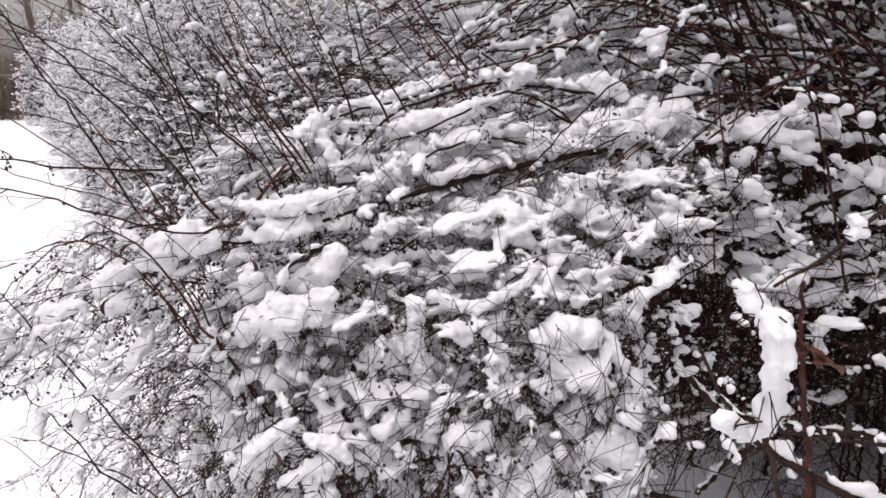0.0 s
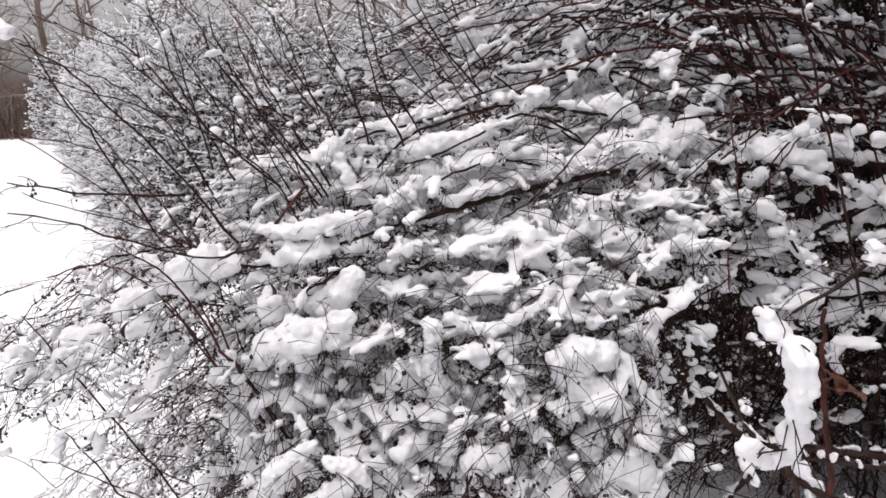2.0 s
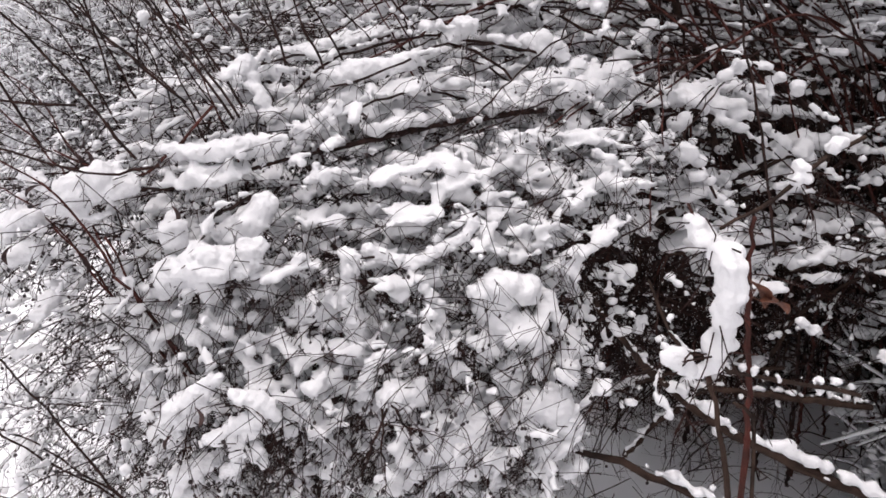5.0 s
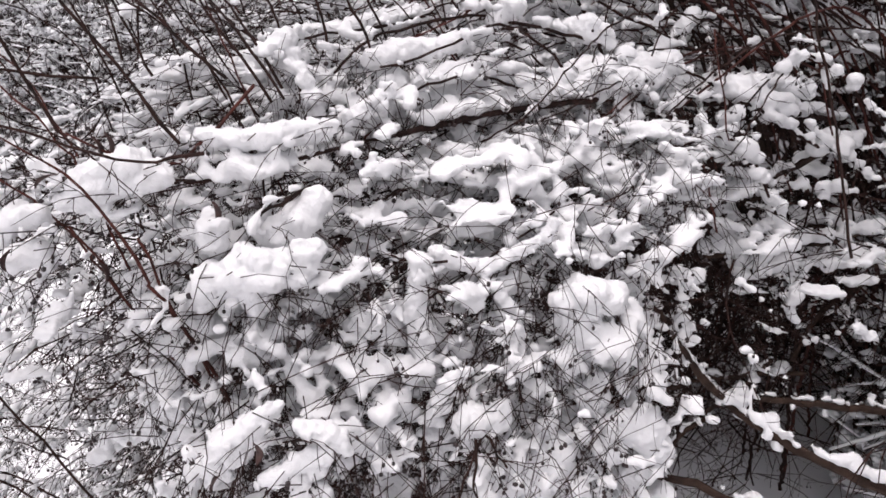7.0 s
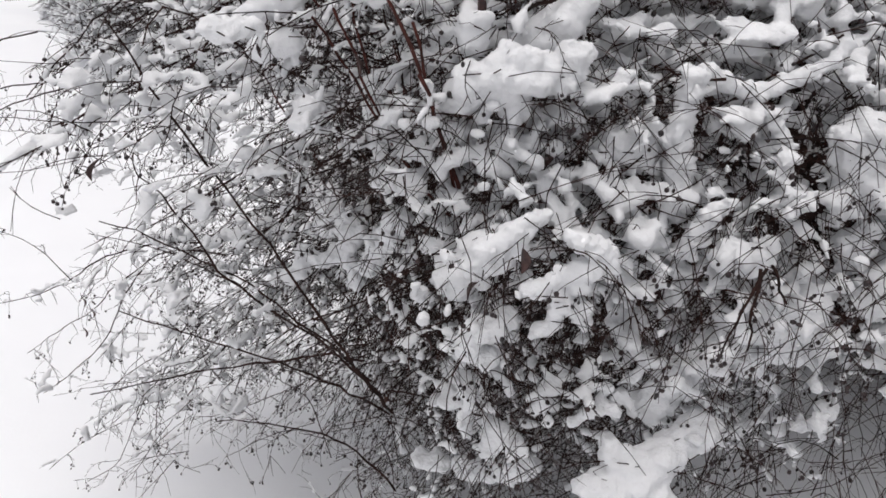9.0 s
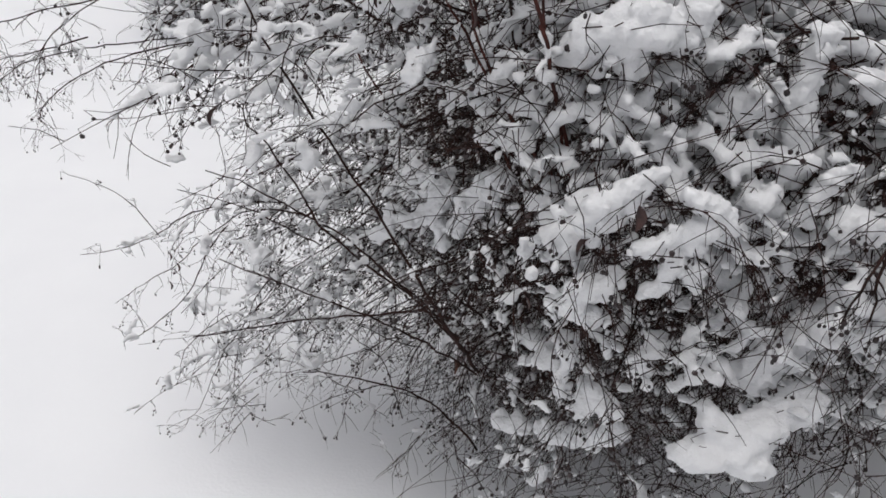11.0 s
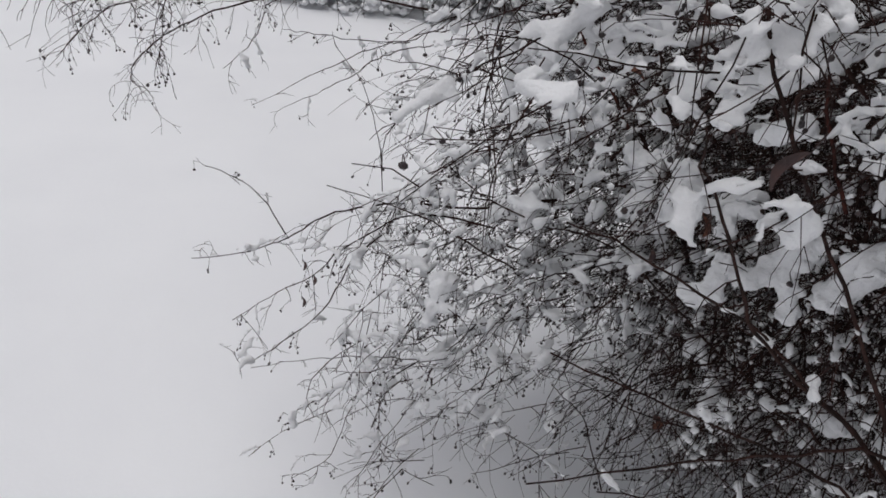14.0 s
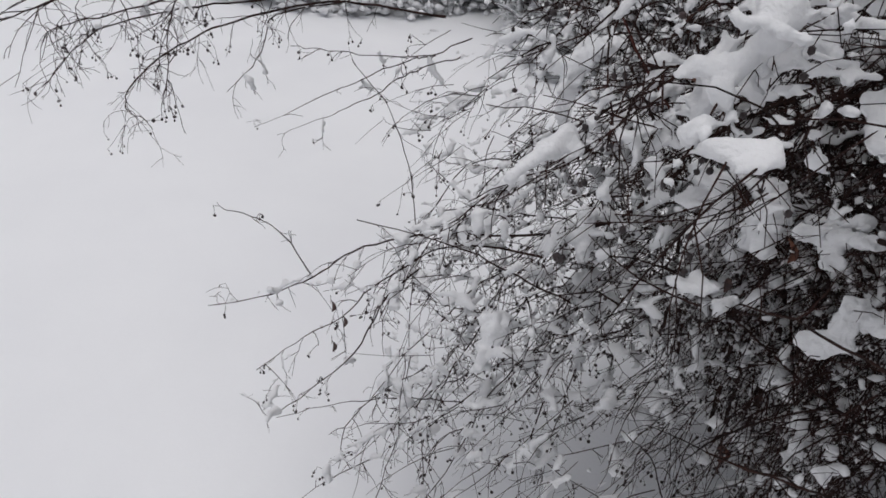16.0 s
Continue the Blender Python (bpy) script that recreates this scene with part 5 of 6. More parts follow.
low.branch([(-0.946, 1.778, 0.365), (-1.035, 1.742, 0.319), (-1.097, 1.694, 0.257), (-1.098, 1.647, 0.205)], 0.00136, 0.000612, 0.008, 14, 0.07, down=0.9)
low.branch([(-0.673, 1.684, 0.537), (-0.692, 1.646, 0.453), (-0.712, 1.607, 0.366), (-0.721, 1.568, 0.281)], 0.00136, 0.000612, 0.008, 14, 0.08, down=0.9)
low.branch([(-0.829, 1.742, 0.555), (-0.884, 1.706, 0.461), (-0.919, 1.681, 0.389), (-0.941, 1.643, 0.297)], 0.001496, 0.000612, 0.012, 16, 0.08, down=0.9)
low.branch([(-0.872, 1.672, 0.381), (-0.986, 1.760, 0.294), (-1.110, 1.781, 0.249), (-1.236, 1.733, 0.244)], 0.001088, 0.000544, 0, 5, 0.05, down=0.3, snowy=0.1)
low.branch([(-0.985, 1.814, 0.656), (-1.010, 1.873, 0.763), (-1.060, 1.944, 0.847), (-1.135, 2.021, 0.900)], 0.001088, 0.000612, 0, 2, 0.05, down=0.1, snowy=0.0, kink=0.002)
low.branch([(-0.911, 2.028, 0.959), (-0.998, 1.995, 0.927), (-1.090, 2.017, 0.913), (-1.190, 2.080, 0.896), (-1.280, 2.180, 0.869)], 0.001224, 0.000612, 0.008, 4, 0.07)
low.branch([(-0.976, 2.009, 0.926), (-1.041, 1.975, 0.915), (-1.186, 2.079, 0.809), (-1.405, 2.325, 0.615)], 0.00136, 0.000544, 0.006, 7, 0.06)
low.branch([(-0.929, 2.032, 0.921), (-1.016, 1.939, 0.912), (-1.128, 2.011, 0.815), (-1.332, 2.257, 0.631)], 0.00136, 0.000544, 0.006, 5, 0.06)
low.branch([(-0.960, 2.264, 0.938), (-1.221, 2.261, 0.945), (-1.440, 2.215, 0.885), (-1.572, 2.151, 0.807), (-1.608, 2.088, 0.744), (-1.545, 2.045, 0.727)], 0.00272, 0.000816, 0, 30, 0.12, down=0.9, snowy=0.12)
low.branch([(-1.174, 2.279, 0.973), (-1.357, 2.240, 0.942), (-1.534, 2.202, 0.914), (-1.653, 2.157, 0.879), (-1.694, 2.107, 0.849), (-1.740, 2.036, 0.784)], 0.00238, 0.00068, 0, 30, 0.12, down=0.9, snowy=0.12)
low.branch([(-1.173, 2.287, 0.947), (-1.323, 2.257, 0.912), (-1.339, 2.216, 0.875), (-1.353, 2.171, 0.833), (-1.403, 2.121, 0.776)], 0.0017, 0.00068, 0, 9, 0.08, down=1.0)
low.branch([(-1.505, 2.231, 0.946), (-1.642, 2.166, 0.903), (-1.703, 2.114, 0.893), (-1.725, 2.060, 0.884)], 0.00204, 0.00068, 0, 26, 0.12, down=0.9, snowy=0.12)
low.branch([(-0.294, 1.303, 0.637), (-0.311, 1.372, 0.633), (-0.401, 1.462, 0.654), (-0.477, 1.558, 0.686), (-0.583, 1.658, 0.721), (-0.756, 1.728, 0.697)], 0.002317, 0.001069, 0, 6, 0.08, name="shoot", snowy=0.1, kink=0.002)
low.branch([(-0.717, 1.662, 0.632), (-0.815, 1.694, 0.659), (-0.914, 1.726, 0.686), (-1.087, 1.759, 0.703)], 0.001782, 0.000891, 0, 3, 0.06, name="shoot", snowy=0.1, kink=0.002)
low.branch([(-0.537, 1.813, 0.869), (-0.594, 1.841, 0.939), (-0.650, 1.867, 1.008), (-0.697, 1.903, 1.093)], 0.002673, 0.001782, 0, 3, 0.08, mat=REDBARK, name="shoot", snowy=0.1)
low.branch([(-0.399, 1.891, 1.016), (-0.480, 1.898, 1.066), (-0.547, 1.903, 1.115)], 0.002673, 0.001782, 0, 3, 0.08, name="shoot", snowy=0.1)
low.branch([(-0.477, 1.657, 0.423), (-0.547, 1.668, 0.432), (-0.618, 1.684, 0.448)], 0.00136, 0.000816, 0, 2, 0.06, snowy=0.1)
low.branch([(-0.302, 1.471, 0.915), (-0.348, 1.536, 1.030), (-0.357, 1.584, 1.121), (-0.381, 1.626, 1.202)], 0.002673, 0.001782, 0, 3, 0.08, mat=REDBARK, name="shoot", snowy=0.1)
low.branch([(-0.567, 1.732, 0.867), (-0.614, 1.746, 0.785), (-0.665, 1.754, 0.738), (-0.768, 1.752, 0.712)], 0.0034, 0.00238, 0.03, 4, 0.1)
low.branch([(-0.323, 1.702, 1.017), (-0.376, 1.774, 0.979), (-0.452, 1.789, 0.946), (-0.547, 1.740, 0.909)], 0.00408, 0.00272, 0.045, 5, 0.12)
low.branch([(-0.448, 1.395, 0.937), (-0.424, 1.562, 0.861), (-0.453, 1.579, 0.832)], 0.0034, 0.00272, 0.03, 4, 0.1)
low.branch([(-0.636, 1.800, 0.905), (-0.653, 1.926, 0.793), (-0.705, 2.053, 0.765)], 0.00272, 0.00204, 0.03, 4, 0.1)
low.branch([(-0.493, 1.494, 0.272), (-0.549, 1.545, 0.393), (-0.635, 1.510, 0.500)], 0.00136, 0.000816, 0, 4, 0.08, snowy=0.2)
low.branch([(-1.199, 1.911, 1.137), (-1.384, 1.780, 1.091), (-1.489, 1.673, 1.052), (-1.568, 1.578, 1.022)], 0.001904, 0.00068, 0, 30, 0.12, down=0.9, snowy=0.12)
low.branch([(-1.289, 1.934, 1.114), (-1.375, 1.854, 1.044), (-1.391, 1.801, 0.992), (-1.381, 1.734, 0.904)], 0.001496, 0.00068, 0, 24, 0.1, down=0.9, snowy=0.12)
low.leaf((-1.133, 1.757, 0.529), (0, 0, -1), mat=GREYLEAF)
low.leaf((-1.109, 1.743, 0.506), (0, 0, -1), mat=GREYLEAF)
low.leaf((-1.126, 1.724, 0.461), (0, 0, -1), mat=GREYLEAF)
low.leaf((-0.289, 1.854, 1.041), (0.9, 0, -0.1), length=0.045, width=0.026, mat=DRYLEAF)
low.leaf((-0.460, 1.569, 0.842), (0.2, 0, -0.8), length=0.045, width=0.026, mat=DRYLEAF)
low.leaf((-0.579, 1.820, 0.980), (0.6, 0, -0.3), length=0.045, width=0.026, mat=DRYLEAF)
low.leaf((-0.352, 1.896, 1.054), (0.2, 0, -0.9), length=0.045, width=0.026, mat=DRYLEAF)
low.leaf((-0.650, 1.913, 0.780), (0, 0, -1), mat=GREYLEAF)
low.leaf((-0.379, 1.633, 0.352), (0, 0, -1), length=0.045, width=0.026, mat=DRYLEAF)
low.leaf((-0.454, 1.927, 1.083), (0.5, 0, -0.6), length=0.045, width=0.026, mat=DRYLEAF)
low.leaf((-0.508, 1.592, 0.751), (0, 0, -1), mat=GREYLEAF)

# lumps of snow on the low shrub
snow_clump(low, "star-shaped lump of snow where twigs meet", (-0.557, 1.705, 0.880, 0.016), (-0.526, 1.679, 0.854, 0.029), (-0.514, 1.654, 0.825, 0.029), (-0.548, 1.643, 0.798, 0.023), (-0.482, 1.639, 0.805, 0.023), (-0.497, 1.625, 0.777, 0.016), (-0.486, 1.694, 0.896, 0.018), (-0.449, 1.699, 0.909, 0.015), hem=False)
snow_clump(low, "soft rounded lump of fresh snow on bent twigs", (-0.741, 1.731, 1.041, 0.019), (-0.772, 1.728, 1.010, 0.021), (-0.715, 1.733, 1.049, 0.013), (-0.808, 1.740, 1.011, 0.015), (-0.780, 1.717, 0.974, 0.013), (-0.781, 1.716, 0.936, 0.011))
snow_clump(low, "soft rounded lump of fresh snow on bent twigs", (-0.843, 1.607, 0.620, 0.024), (-0.857, 1.585, 0.584, 0.016), (-0.868, 1.572, 0.555, 0.010), (-0.808, 1.573, 0.588, 0.010))
snow_clump(low, "heavy smooth pillow of snow bending the twigs", (-0.517, 1.309, 0.904, 0.013), (-0.527, 1.300, 0.866, 0.017), (-0.546, 1.312, 0.850, 0.014), (-0.485, 1.302, 0.888, 0.016), (-0.451, 1.311, 0.904, 0.021), (-0.429, 1.313, 0.939, 0.025), (-0.431, 1.300, 0.880, 0.015), (-0.427, 1.294, 0.850, 0.012))
snow_clump(low, "heavy smooth pillow of snow bending the twigs", (-0.443, 1.861, 1.050, 0.0189), (-0.384, 1.860, 1.059, 0.0217), (-0.324, 1.853, 1.059, 0.0217), (-0.493, 1.854, 1.034, 0.0147), (-0.272, 1.840, 1.050, 0.0189))
snow_clump(low, "soft rounded lump of fresh snow on bent twigs", (-0.690, 1.895, 0.831, 0.021), (-0.656, 1.855, 0.852, 0.018), (-0.724, 1.940, 0.801, 0.015))
snow_clump(low, "heavy smooth pillow of snow bending the twigs", (-0.346, 1.850, 1.005, 0.0217), (-0.405, 1.845, 0.987, 0.0189), (-0.289, 1.816, 1.014, 0.0189))
snow_clump(low, "soft rounded lump of fresh snow on bent twigs", (-0.714, 1.702, 0.782, 0.015), (-0.716, 1.674, 0.751, 0.017), (-0.752, 1.678, 0.755, 0.017), (-0.779, 1.667, 0.734, 0.015), (-0.717, 1.658, 0.725, 0.011))
snow_clump(low, "soft rounded lump of fresh snow on bent twigs", (-0.532, 1.268, 1.085, 0.016), (-0.519, 1.327, 1.062, 0.011), (-0.540, 1.212, 1.114, 0.014))
snow_clump(low, "soft rounded lump of fresh snow on bent twigs", (-0.387, 1.574, 0.587, 0.019), (-0.388, 1.586, 0.556, 0.012))
snow_clump(low, "soft rounded lump of fresh snow on bent twigs", (-0.461, 1.675, 0.575, 0.015))
snow_clump(low, "soft rounded lump of fresh snow on bent twigs", (-0.431, 1.597, 0.747, 0.012))
snow_clump(low, "soft rounded lump of fresh snow on bent twigs", (-0.426, 1.605, 0.608, 0.011))
snow_clump(low, "soft rounded lump of fresh snow on bent twigs", (-0.236, 1.392, 0.611, 0.027), (-0.200, 1.382, 0.603, 0.018))
snow_clump(low, "soft rounded lump of fresh snow on bent twigs", (-0.241, 1.568, 0.453, 0.015))
snow_clump(low, "soft rounded lump of fresh snow on bent twigs", (-0.356, 1.601, 0.395, 0.021), (-0.380, 1.618, 0.413, 0.017))
snow_clump(low, "soft rounded lump of fresh snow on bent twigs", (-0.459, 1.483, 0.895, 0.017), (-0.486, 1.496, 0.889, 0.014), (-0.446, 1.421, 0.923, 0.013), (-0.472, 1.437, 0.882, 0.014))
snow_clump(low, "soft rounded lump of fresh snow on bent twigs", (-1.016, 1.723, 0.592, 0.015), (-1.017, 1.706, 0.564, 0.012))
snow_clump(low, "soft rounded lump of fresh snow on bent twigs", (-0.905, 1.837, 0.684, 0.019), (-0.959, 1.817, 0.671, 0.017))
snow_clump(low, "soft rounded lump of fresh snow on bent twigs", (-0.844, 1.883, 0.734, 0.019), (-0.800, 1.888, 0.750, 0.017))
for i in range(100):
    x = B.uniform(-1.08, -0.3)
    y = B.uniform(1.5, 2.1)
    z = B.uniform(0.3, 0.92) - max(0, -0.75 - x) * 0.6
    if abs(x + 0.57) < 0.1 and z < 0.9 - (y - 1.2) * 0.75:
        continue
    low.spray((x + B.uniform(0.3, 0.6), y + B.uniform(0.05, 0.4), z + B.uniform(0.05, 0.3)), (x, y, max(0.08, z)), B.uniform(0.06, 0.14), 0.002, 18, 0.11, B.uniform(0.012, 0.028), 0.8, 0.72, 0.35)
for i in range(170):
    x, y = B.uniform(-0.55, 0.3), B.uniform(1.3, 2.4)
    z = B.uniform(0.05, 0.75)
    low.spray((x + B.uniform(0.1, 0.5), y + B.uniform(0.1, 0.4), z + B.uniform(0.05, 0.3)), (x, y, z), B.uniform(0.04, 0.12), 0.0022, 15, 0.13, B.choice((0, 0.012, 0.02)), 0.6, 0.45, 0.45)
for i in range(32):
    x, y = B.uniform(-0.25, 1.0), B.uniform(1.5, 2.5)
    z = B.uniform(0.05, 0.85)
    low.spray((x + B.uniform(0.1, 0.5), y + B.uniform(0.1, 0.4), z + B.uniform(0.0, 0.25)), (x, y, z), B.uniform(0.04, 0.12), 0.0022, 16, 0.15, B.choice((0, 0, 0.014)), 0.5, 0.1, 0.5)
for i in range(90):
    x, y = B.uniform(-0.5, 0.15), B.uniform(1.2, 1.75)
    z = B.uniform(0.35, 0.95)
    low.spray((x + B.uniform(0.1, 0.4), y + B.uniform(0.1, 0.4), z + B.uniform(0.0, 0.25)), (x, y, z), B.uniform(0.04, 0.12), 0.002, 12, 0.12, B.choice((0, 0.014, 0.022)), 0.7, 0.5, 0.4)
# strips and pads of snow on the drooping twigs, with finer twigs and berries before them
for i in range(620):
    x = -1.02 + 0.85 * B.random() ** 0.8
    y = B.uniform(1.52, 2.15)
    z = 0.42 + 0.62 * (y - 1.5) / 0.6 + B.uniform(-0.16, 0.1) - 0.7 * max(0, -0.75 - x)
    w = B.uniform(0.009, 0.021) * (1.3 if x > -0.7 and B.random() < 0.25 else 1)
    way = (B.gauss(-0.8, 0.4), B.gauss(-0.4, 0.4), B.gauss(-0.25, 0.25))
    if x < -0.55 or B.random() < 0.6:
        pad(low.snow, (x, y, z), way, w * B.uniform(1.8, 5.0), w, B)
    if x < -0.65 and i % 2:
        continue
    over_twig(low, np.array([x + 0.04, y - 0.012, z + 0.01]), unit(np.array(way) + np.array([0, 0, B.gauss(0, 0.3)])), B.uniform(0.1, 0.22), B, 0.7, B.uniform(0.0007, 0.0012))
# bare dark twigs that cross the snow on the stem side
for i in range(240):
    x, y, z = B.uniform(-0.5, 0.1), B.uniform(1.65, 2.0), B.uniform(0.88, 1.16)
    over_twig(low, np.array([x + 0.08, y - 0.02, z]), unit(np.array([B.gauss(-0.9, 0.3), B.gauss(-0.3, 0.3), B.gauss(-0.1, 0.3)])), B.uniform(0.14, 0.3), B, 0.6, B.uniform(0.0010, 0.0020))
for i in range(230):
    x, y = B.uniform(-0.5, 0.1), B.uniform(1.35, 1.95)
    z = 0.62 + 0.7 * (y - 1.35) + B.uniform(-0.1, 0.12)
    over_twig(low, np.array([x + 0.06, y, z]), unit(np.array([B.gauss(-0.9, 0.4), B.gauss(-0.2, 0.4), B.gauss(0.05, 0.35)])), B.uniform(0.12, 0.26), B, 0.6, B.uniform(0.0009, 0.0018))
# shaded bare twigs close under the tall shrub
for i in range(430):
    x, y = B.uniform(-0.24, 0.3), B.uniform(1.2, 2.2)
    z = B.uniform(0.1, 0.55) + 0.5 * (y - 1.2)
    over_twig(low, np.array([x, y, z]), unit(np.array([B.gauss(-0.7, 0.5), B.gauss(-0.2, 0.5), B.gauss(0.0, 0.4)])), B.uniform(0.1, 0.24), B, 0.6, B.uniform(0.0008, 0.0015))
for i in range(14):
    x, y = B.uniform(-0.25, 0.5), B.uniform(1.9, 2.5)
    low.branch([(x, y, 0), (x - 0.1, y - 0.05, 0.5), (x - 0.4, y - 0.15, 0.95)], 0.006, 0.003, 0.02, 5, 0.14, BARK, "stem")
low.finish("light snow clinging to the drooping berried twigs", 0.0056)
# ---- the dry plant by the path ----
dry = Shrub("dry reddish stalks of a withered plant with crusted snow", 41, 0.0)
dry.branch([(0.321, 0.498, 0.908), (0.314, 0.538, 1.189), (0.302, 0.534, 1.305), (0.284, 0.524, 1.394), (0.270, 0.509, 1.466)], 0.0035, 0.0018, 0, 2, 0.04, mat=REDBARK, name="stalk", kink=0.0015, snowy=0.0)
dry.branch([(0.257, 0.476, 1.416), (0.247, 0.492, 1.441), (0.235, 0.505, 1.450), (0.223, 0.521, 1.473)], 0.0016, 0.001, 0, 3, 0.04, mat=REDBARK, name="twig", kink=0.0015, snowy=0.0)
dry.branch([(0.301, 0.465, 1.021), (0.283, 0.506, 1.216), (0.267, 0.518, 1.301), (0.254, 0.520, 1.347), (0.263, 0.522, 1.396), (0.248, 0.523, 1.439), (0.223, 0.521, 1.469)], 0.003, 0.0012, 0, 3, 0.04, mat=OLDBARK, name="stalk", kink=0.0015, snowy=0.0)
dry.branch([(0.421, 0.555, 1.288), (0.371, 0.537, 1.307), (0.316, 0.519, 1.327), (0.264, 0.501, 1.345), (0.236, 0.484, 1.367)], 0.0022, 0.0018, 0.020, 2, 0.04, mat=OLDBARK, name="twig", kink=0.0015, snowy=0.0)
dry.branch([(0.225, 0.469, 1.371), (0.211, 0.476, 1.377), (0.201, 0.485, 1.391), (0.191, 0.498, 1.423)], 0.002, 0.001, 0.008, 2, 0.04, mat=OLDBARK, name="twig", kink=0.0015, snowy=0.0)
dry.branch([(0.499, 0.713, 1.498), (0.441, 0.684, 1.485), (0.387, 0.652, 1.460), (0.340, 0.622, 1.444), (0.291, 0.594, 1.436)], 0.0027, 0.0016, 0, 3, 0.04, mat=OLDBARK, name="twig", kink=0.0015, snowy=0.0)
dry.branch([(0.301, 0.465, 1.021), (0.302, 0.515, 1.264), (0.294, 0.510, 1.299), (0.271, 0.501, 1.316)], 0.002, 0.0014, 0, 2, 0.04, mat=OLDBARK, name="twig", kink=0.0015, snowy=0.0)
dry.leaf((0.273, 0.507, 1.416), (0.3, 0.1, -0.5), 0.03, 0.016, DRYLEAF)
dry.leaf((0.281, 0.503, 1.401), (0.5, 0.1, -0.3), 0.03, 0.016, DRYLEAF)
dry.leaf((0.277, 0.505, 1.410), (-0.2, 0.2, -0.8), 0.03, 0.016, DRYLEAF)
snow_clump(dry, "tall rough crust of snow stuck to a dry stalk", (0.229, 0.519, 1.462, 0.0076), (0.235, 0.511, 1.451, 0.0097), (0.230, 0.474, 1.451, 0.0112), (0.230, 0.457, 1.443, 0.0097), (0.231, 0.457, 1.425, 0.0110), (0.231, 0.463, 1.406, 0.0108), (0.232, 0.467, 1.383, 0.0110), (0.230, 0.468, 1.367, 0.0077), (0.216, 0.467, 1.363, 0.0060))
snow_clump(dry, "small lump of snow on a dry stalk", (0.196, 0.465, 1.376, 0.0091), (0.208, 0.464, 1.370, 0.0070))
snow_clump(dry, "small lump of snow on a bent twig", (0.383, 0.636, 1.480, 0.0095), (0.385, 0.634, 1.470, 0.0095))
snow_clump(dry, "oblong lump of snow on a bent twig", (0.443, 0.680, 1.492, 0.0085), (0.456, 0.688, 1.497, 0.0080))
dry.finish("thin snow on the dry plant's stalks", 0.0025)



# ---- snowy bushes along the path ----
def bush_parts(seed, radius, height, blobs, twigs, fine=1.0):
    """A dense bush: twigs every way in an uneven shell, and snow caught on them in little heaps."""
    rng = random.Random(seed)
    wood, snow = Pile(), Pile()

    def place(lo, hi):
        a, e = rng.uniform(0, 6.283), math.acos(rng.uniform(0.0, 1.0))
        w = 1 + 0.13 * math.sin(3 * a + seed) + 0.1 * math.sin(5 * a + 2 * e + seed) + 0.05 * math.sin(11 * a + 7 * e)
        s = w * rng.uniform(lo, hi)
        return np.array([radius * math.sin(e) ** 0.7 * math.cos(a) * s, radius * math.sin(e) ** 0.7 * math.sin(a) * s, 0.08 + height * math.cos(e) * s])

    for i in range(twigs):
        base = place(0.72, 1.0)
        way = unit(base * np.array([1, 1, 0.4]) * 0.5 / radius + np.array([rng.gauss(0, 0.7), rng.gauss(0, 0.7), rng.gauss(0.35, 0.6)]))
        reach = rng.uniform(0.12, 0.34)
        mid = base + way * reach * 0.5 + np.array([rng.gauss(0, 0.02), rng.gauss(0, 0.02), 0.02])
        tip = base + way * reach
        wood.tube([base, mid, tip], 0.0062 * fine, 0.0028 * fine, 3)
        if rng.random() < 0.4 and abs(way[2]) < 0.75:
            lift = np.array([0, 0, 0.010 * fine])
            snow.tube([base + lift, mid + lift, tip + lift], 0.015 * fine * rng.uniform(0.6, 1.3), 0.008 * fine, 3, 0.5, rng)
    for i in range(blobs // 2):
        c = place(0.84, 1.04)
        for k in range(rng.randint(2, 6)):
            snow.blob(c + fine * np.array([rng.gauss(0, 0.035), rng.gauss(0, 0.035), rng.gauss(0, 0.014)]), fine * rng.uniform(0.014, 0.042), rng, 0, 0.7, 0.3)
    for i in range(blobs // 12):
        a, d = rng.uniform(0, 6.283), radius * rng.uniform(0.8, 1.08)
        snow.blob((d * math.cos(a), d * math.sin(a), rng.uniform(0.0, 0.14)), fine * rng.uniform(0.03, 0.09), rng, 0, 0.7, 0.3)
    for i in range(9):
        a = i * 0.7
        wood.tube([(0.2 * math.cos(a), 0.2 * math.sin(a), 0), (0.35 * radius * math.cos(a), 0.35 * radius * math.sin(a), height * 0.4), (0.6 * radius * math.cos(a), 0.6 * radius * math.sin(a), height * 0.75)], 0.02, 0.008, 5)
    return wood.mesh("branches", TWIG), snow.mesh("snow_cover", SNOW_FAR)


BUSHES = [bush_parts(13, 1.3, 2.1, 13000, 8000, 0.6), bush_parts(31, 1.35, 2.2, 12000, 7500, 0.65), bush_parts(47, 1.6, 2.5, 5500, 3600, 1.0)]


def snowy_bush(x, y, scale, turn, which, label):
    root = tagged(new("bush"), label, "bush", "bushes along the path")
    root.matrix_world = pose(x, y, 0, 0, 0, turn) @ Matrix.Scale(scale, 4)
    for name, me in zip(("twig_mass", "snow_cover"), BUSHES[which]):
        ob = new(name, me)
        ob.parent = root
        if name == "snow_cover":
            tagged(ob, "powdery snow caught on the twigs", kind="stuff")
        else:
            tagged(ob, kind="stuff")


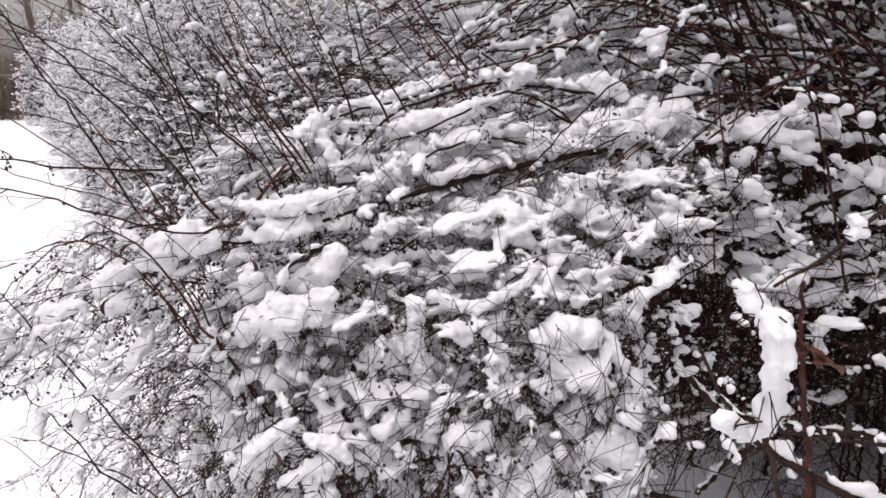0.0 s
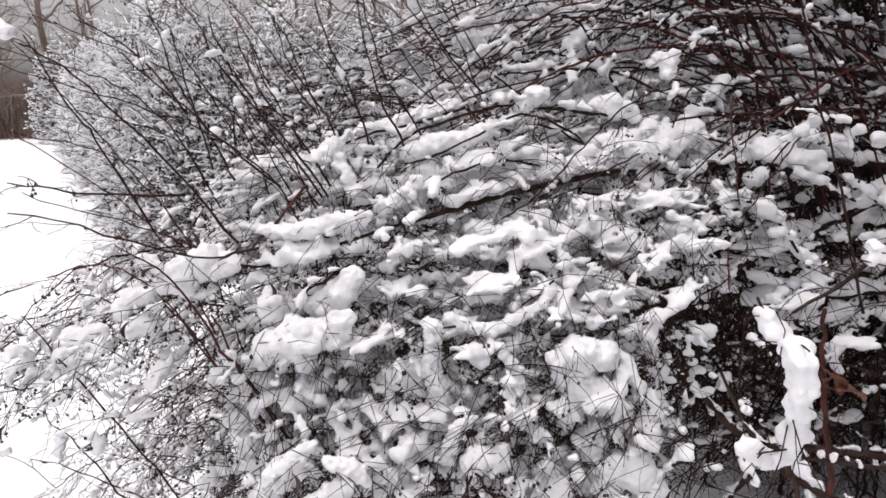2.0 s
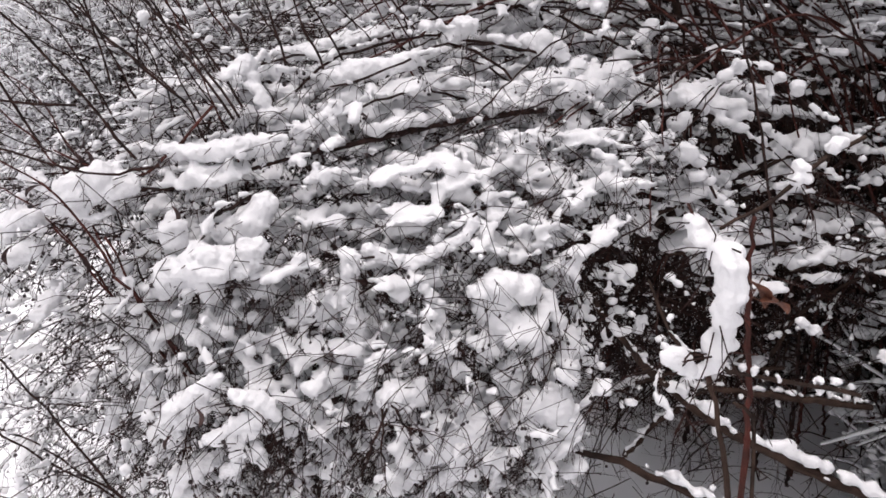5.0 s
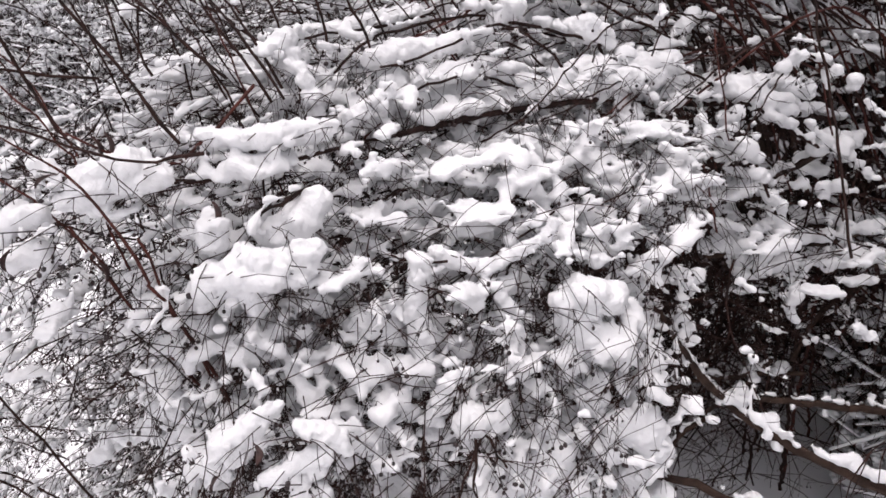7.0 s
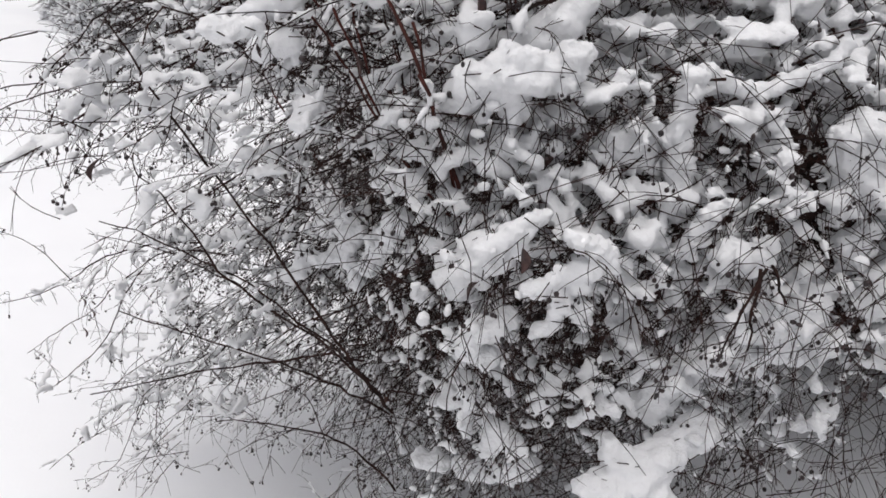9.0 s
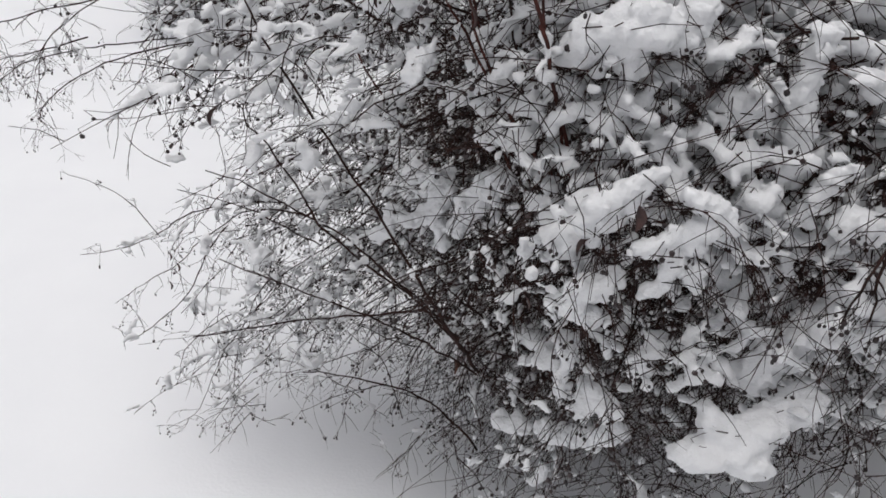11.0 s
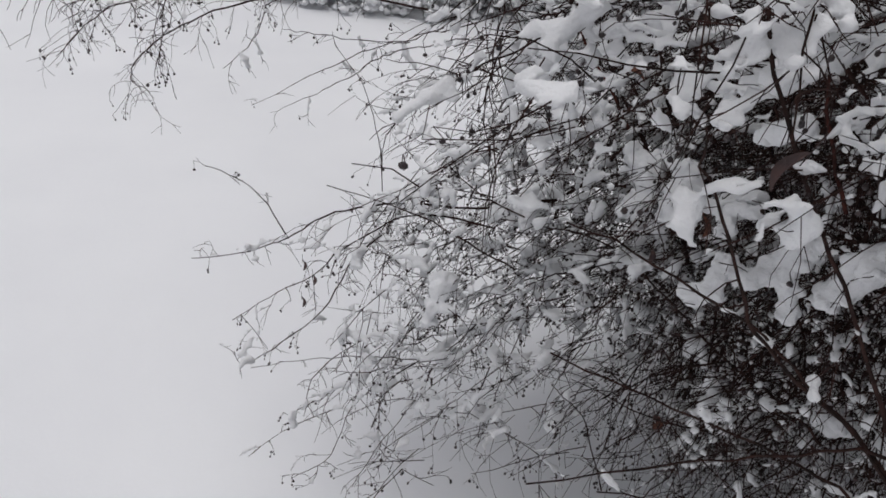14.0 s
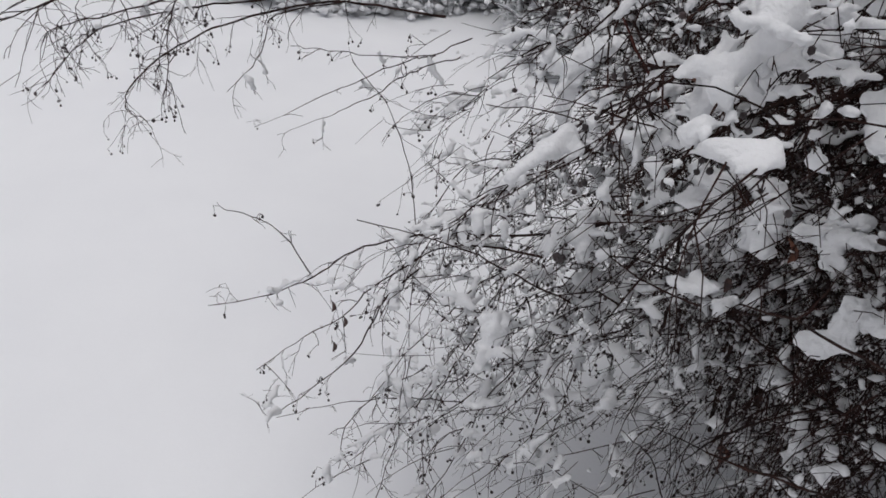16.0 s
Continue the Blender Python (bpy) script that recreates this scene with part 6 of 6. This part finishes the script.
R = random.Random(3)
NEARBUSH = "dense rounded bush powdered with fresh snow beside the path"
snowy_bush(0.1, 7.7, 1.0, 250, 1, NEARBUSH)
snowy_bush(0.9, 5.6, 1.0, 20, 0, NEARBUSH)
snowy_bush(3.6, 5.6, 0.9, 130, 2, NEARBUSH)
# this bush and the one at (4.2, 3.2): unseen, added to block light from the right
snowy_bush(2.55, 0.65, 1.1, 60, 1, NEARBUSH)
snowy_bush(4.2, 3.2, 1.2, 220, 2, NEARBUSH)
snowy_bush(-1.9, 7.4, 1.05, 75, 0, NEARBUSH)
snowy_bush(-3.5, 9.9, 1.0, 200, 1, NEARBUSH)
snowy_bush(-4.9, 12.9, 1.05, 310, 2, NEARBUSH)
snowy_bush(-7.1, 16.9, 1.1, 33, 2, NEARBUSH)
snowy_bush(-9.8, 21.8, 1.2, 160, 2, NEARBUSH)
snowy_bush(-13.5, 28.0, 1.3, 250, 2, NEARBUSH)


# ---- bare trees in the distance ----
def tree_pile(seed):
    rng = random.Random(seed)
    trunk, crown = Pile(), Pile()
    h = rng.uniform(6, 8)
    line = kinked(curve_through([(0, 0, 0), (rng.uniform(-.3, .3), rng.uniform(-.3, .3), h * 0.5), (rng.uniform(-.6, .6), 0, h)], 14), 0.05, rng)
    trunk.tube(line, 0.13, 0.02, 7, 0.2, rng)

    def grow(base, way, length, r, level):
        l = twig_line(base, way, length, -0.15, rng, 6)
        crown.tube(l, r, r * 0.4, 4 if level < 2 else 3)
        if level < 3:
            for _ in range((4, 4, 3)[level]):
                i = rng.randint(1, 4)
                grow(l[i], unit(unit(l[i + 1] - l[i]) + 0.8 * np.array([rng.gauss(0, 1), rng.gauss(0, 1), rng.gauss(0.2, 0.7)])), length * rng.uniform(0.4, 0.65), r * 0.5, level + 1)

    for i in range(2, 13):
        a = i * 2.4
        grow(line[i], unit(np.array([math.cos(a), math.sin(a), rng.uniform(0.2, 0.9)])), h * rng.uniform(0.2, 0.36), 0.035, 1 if i > 8 else 0 if i % 2 else 1)
    return trunk.mesh("trunk", MISTBARK), crown.mesh("crown", MISTBARK)


TREES = [tree_pile(71), tree_pile(72)]
for i in range(26):
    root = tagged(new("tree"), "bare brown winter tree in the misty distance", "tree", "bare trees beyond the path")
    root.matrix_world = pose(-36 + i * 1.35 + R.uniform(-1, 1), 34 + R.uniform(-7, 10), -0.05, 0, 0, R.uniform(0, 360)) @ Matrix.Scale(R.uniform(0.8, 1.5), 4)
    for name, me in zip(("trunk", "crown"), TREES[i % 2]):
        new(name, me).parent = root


# ---- brown leafless thicket at the bend of the path ----
def thicket_mesh():
    rng = random.Random(9)
    pile = Pile()
    for i in range(1800):
        x, y = rng.gauss(0, 1.1), rng.gauss(0, 0.9)
        h = max(0.4, 2.6 - 0.5 * x * x) * rng.uniform(0.4, 1.0)
        a, b = rng.gauss(0, 0.3), rng.gauss(0, 0.3)
        pile.tube([(x, y, 0), (x + a * 0.4, y + b * 0.4, h * 0.5), (x + a, y + b, h)], 0.014, 0.005, 3)
    return pile.mesh("stem_mass", MISTBARK)


THICKET = thicket_mesh()
for x, y, k in ((-15.5, 33.5, 1.0), (-18.5, 33.0, 1.2), (-21.5, 32.0, 1.1), (-24.5, 31.0, 1.2), (-27.5, 29.5, 1.0), (-12.5, 35.0, 1.3)):
    root = tagged(new("thicket"), "brown leafless thicket at the bend of the snowy path", "thicket", "thickets beyond the path")
    root.matrix_world = pose(x, y, 0, 0, 0, x * 40) @ Matrix.Scale(k, 4)
    tagged(new("stem_mass", THICKET), kind="stuff").parent = root
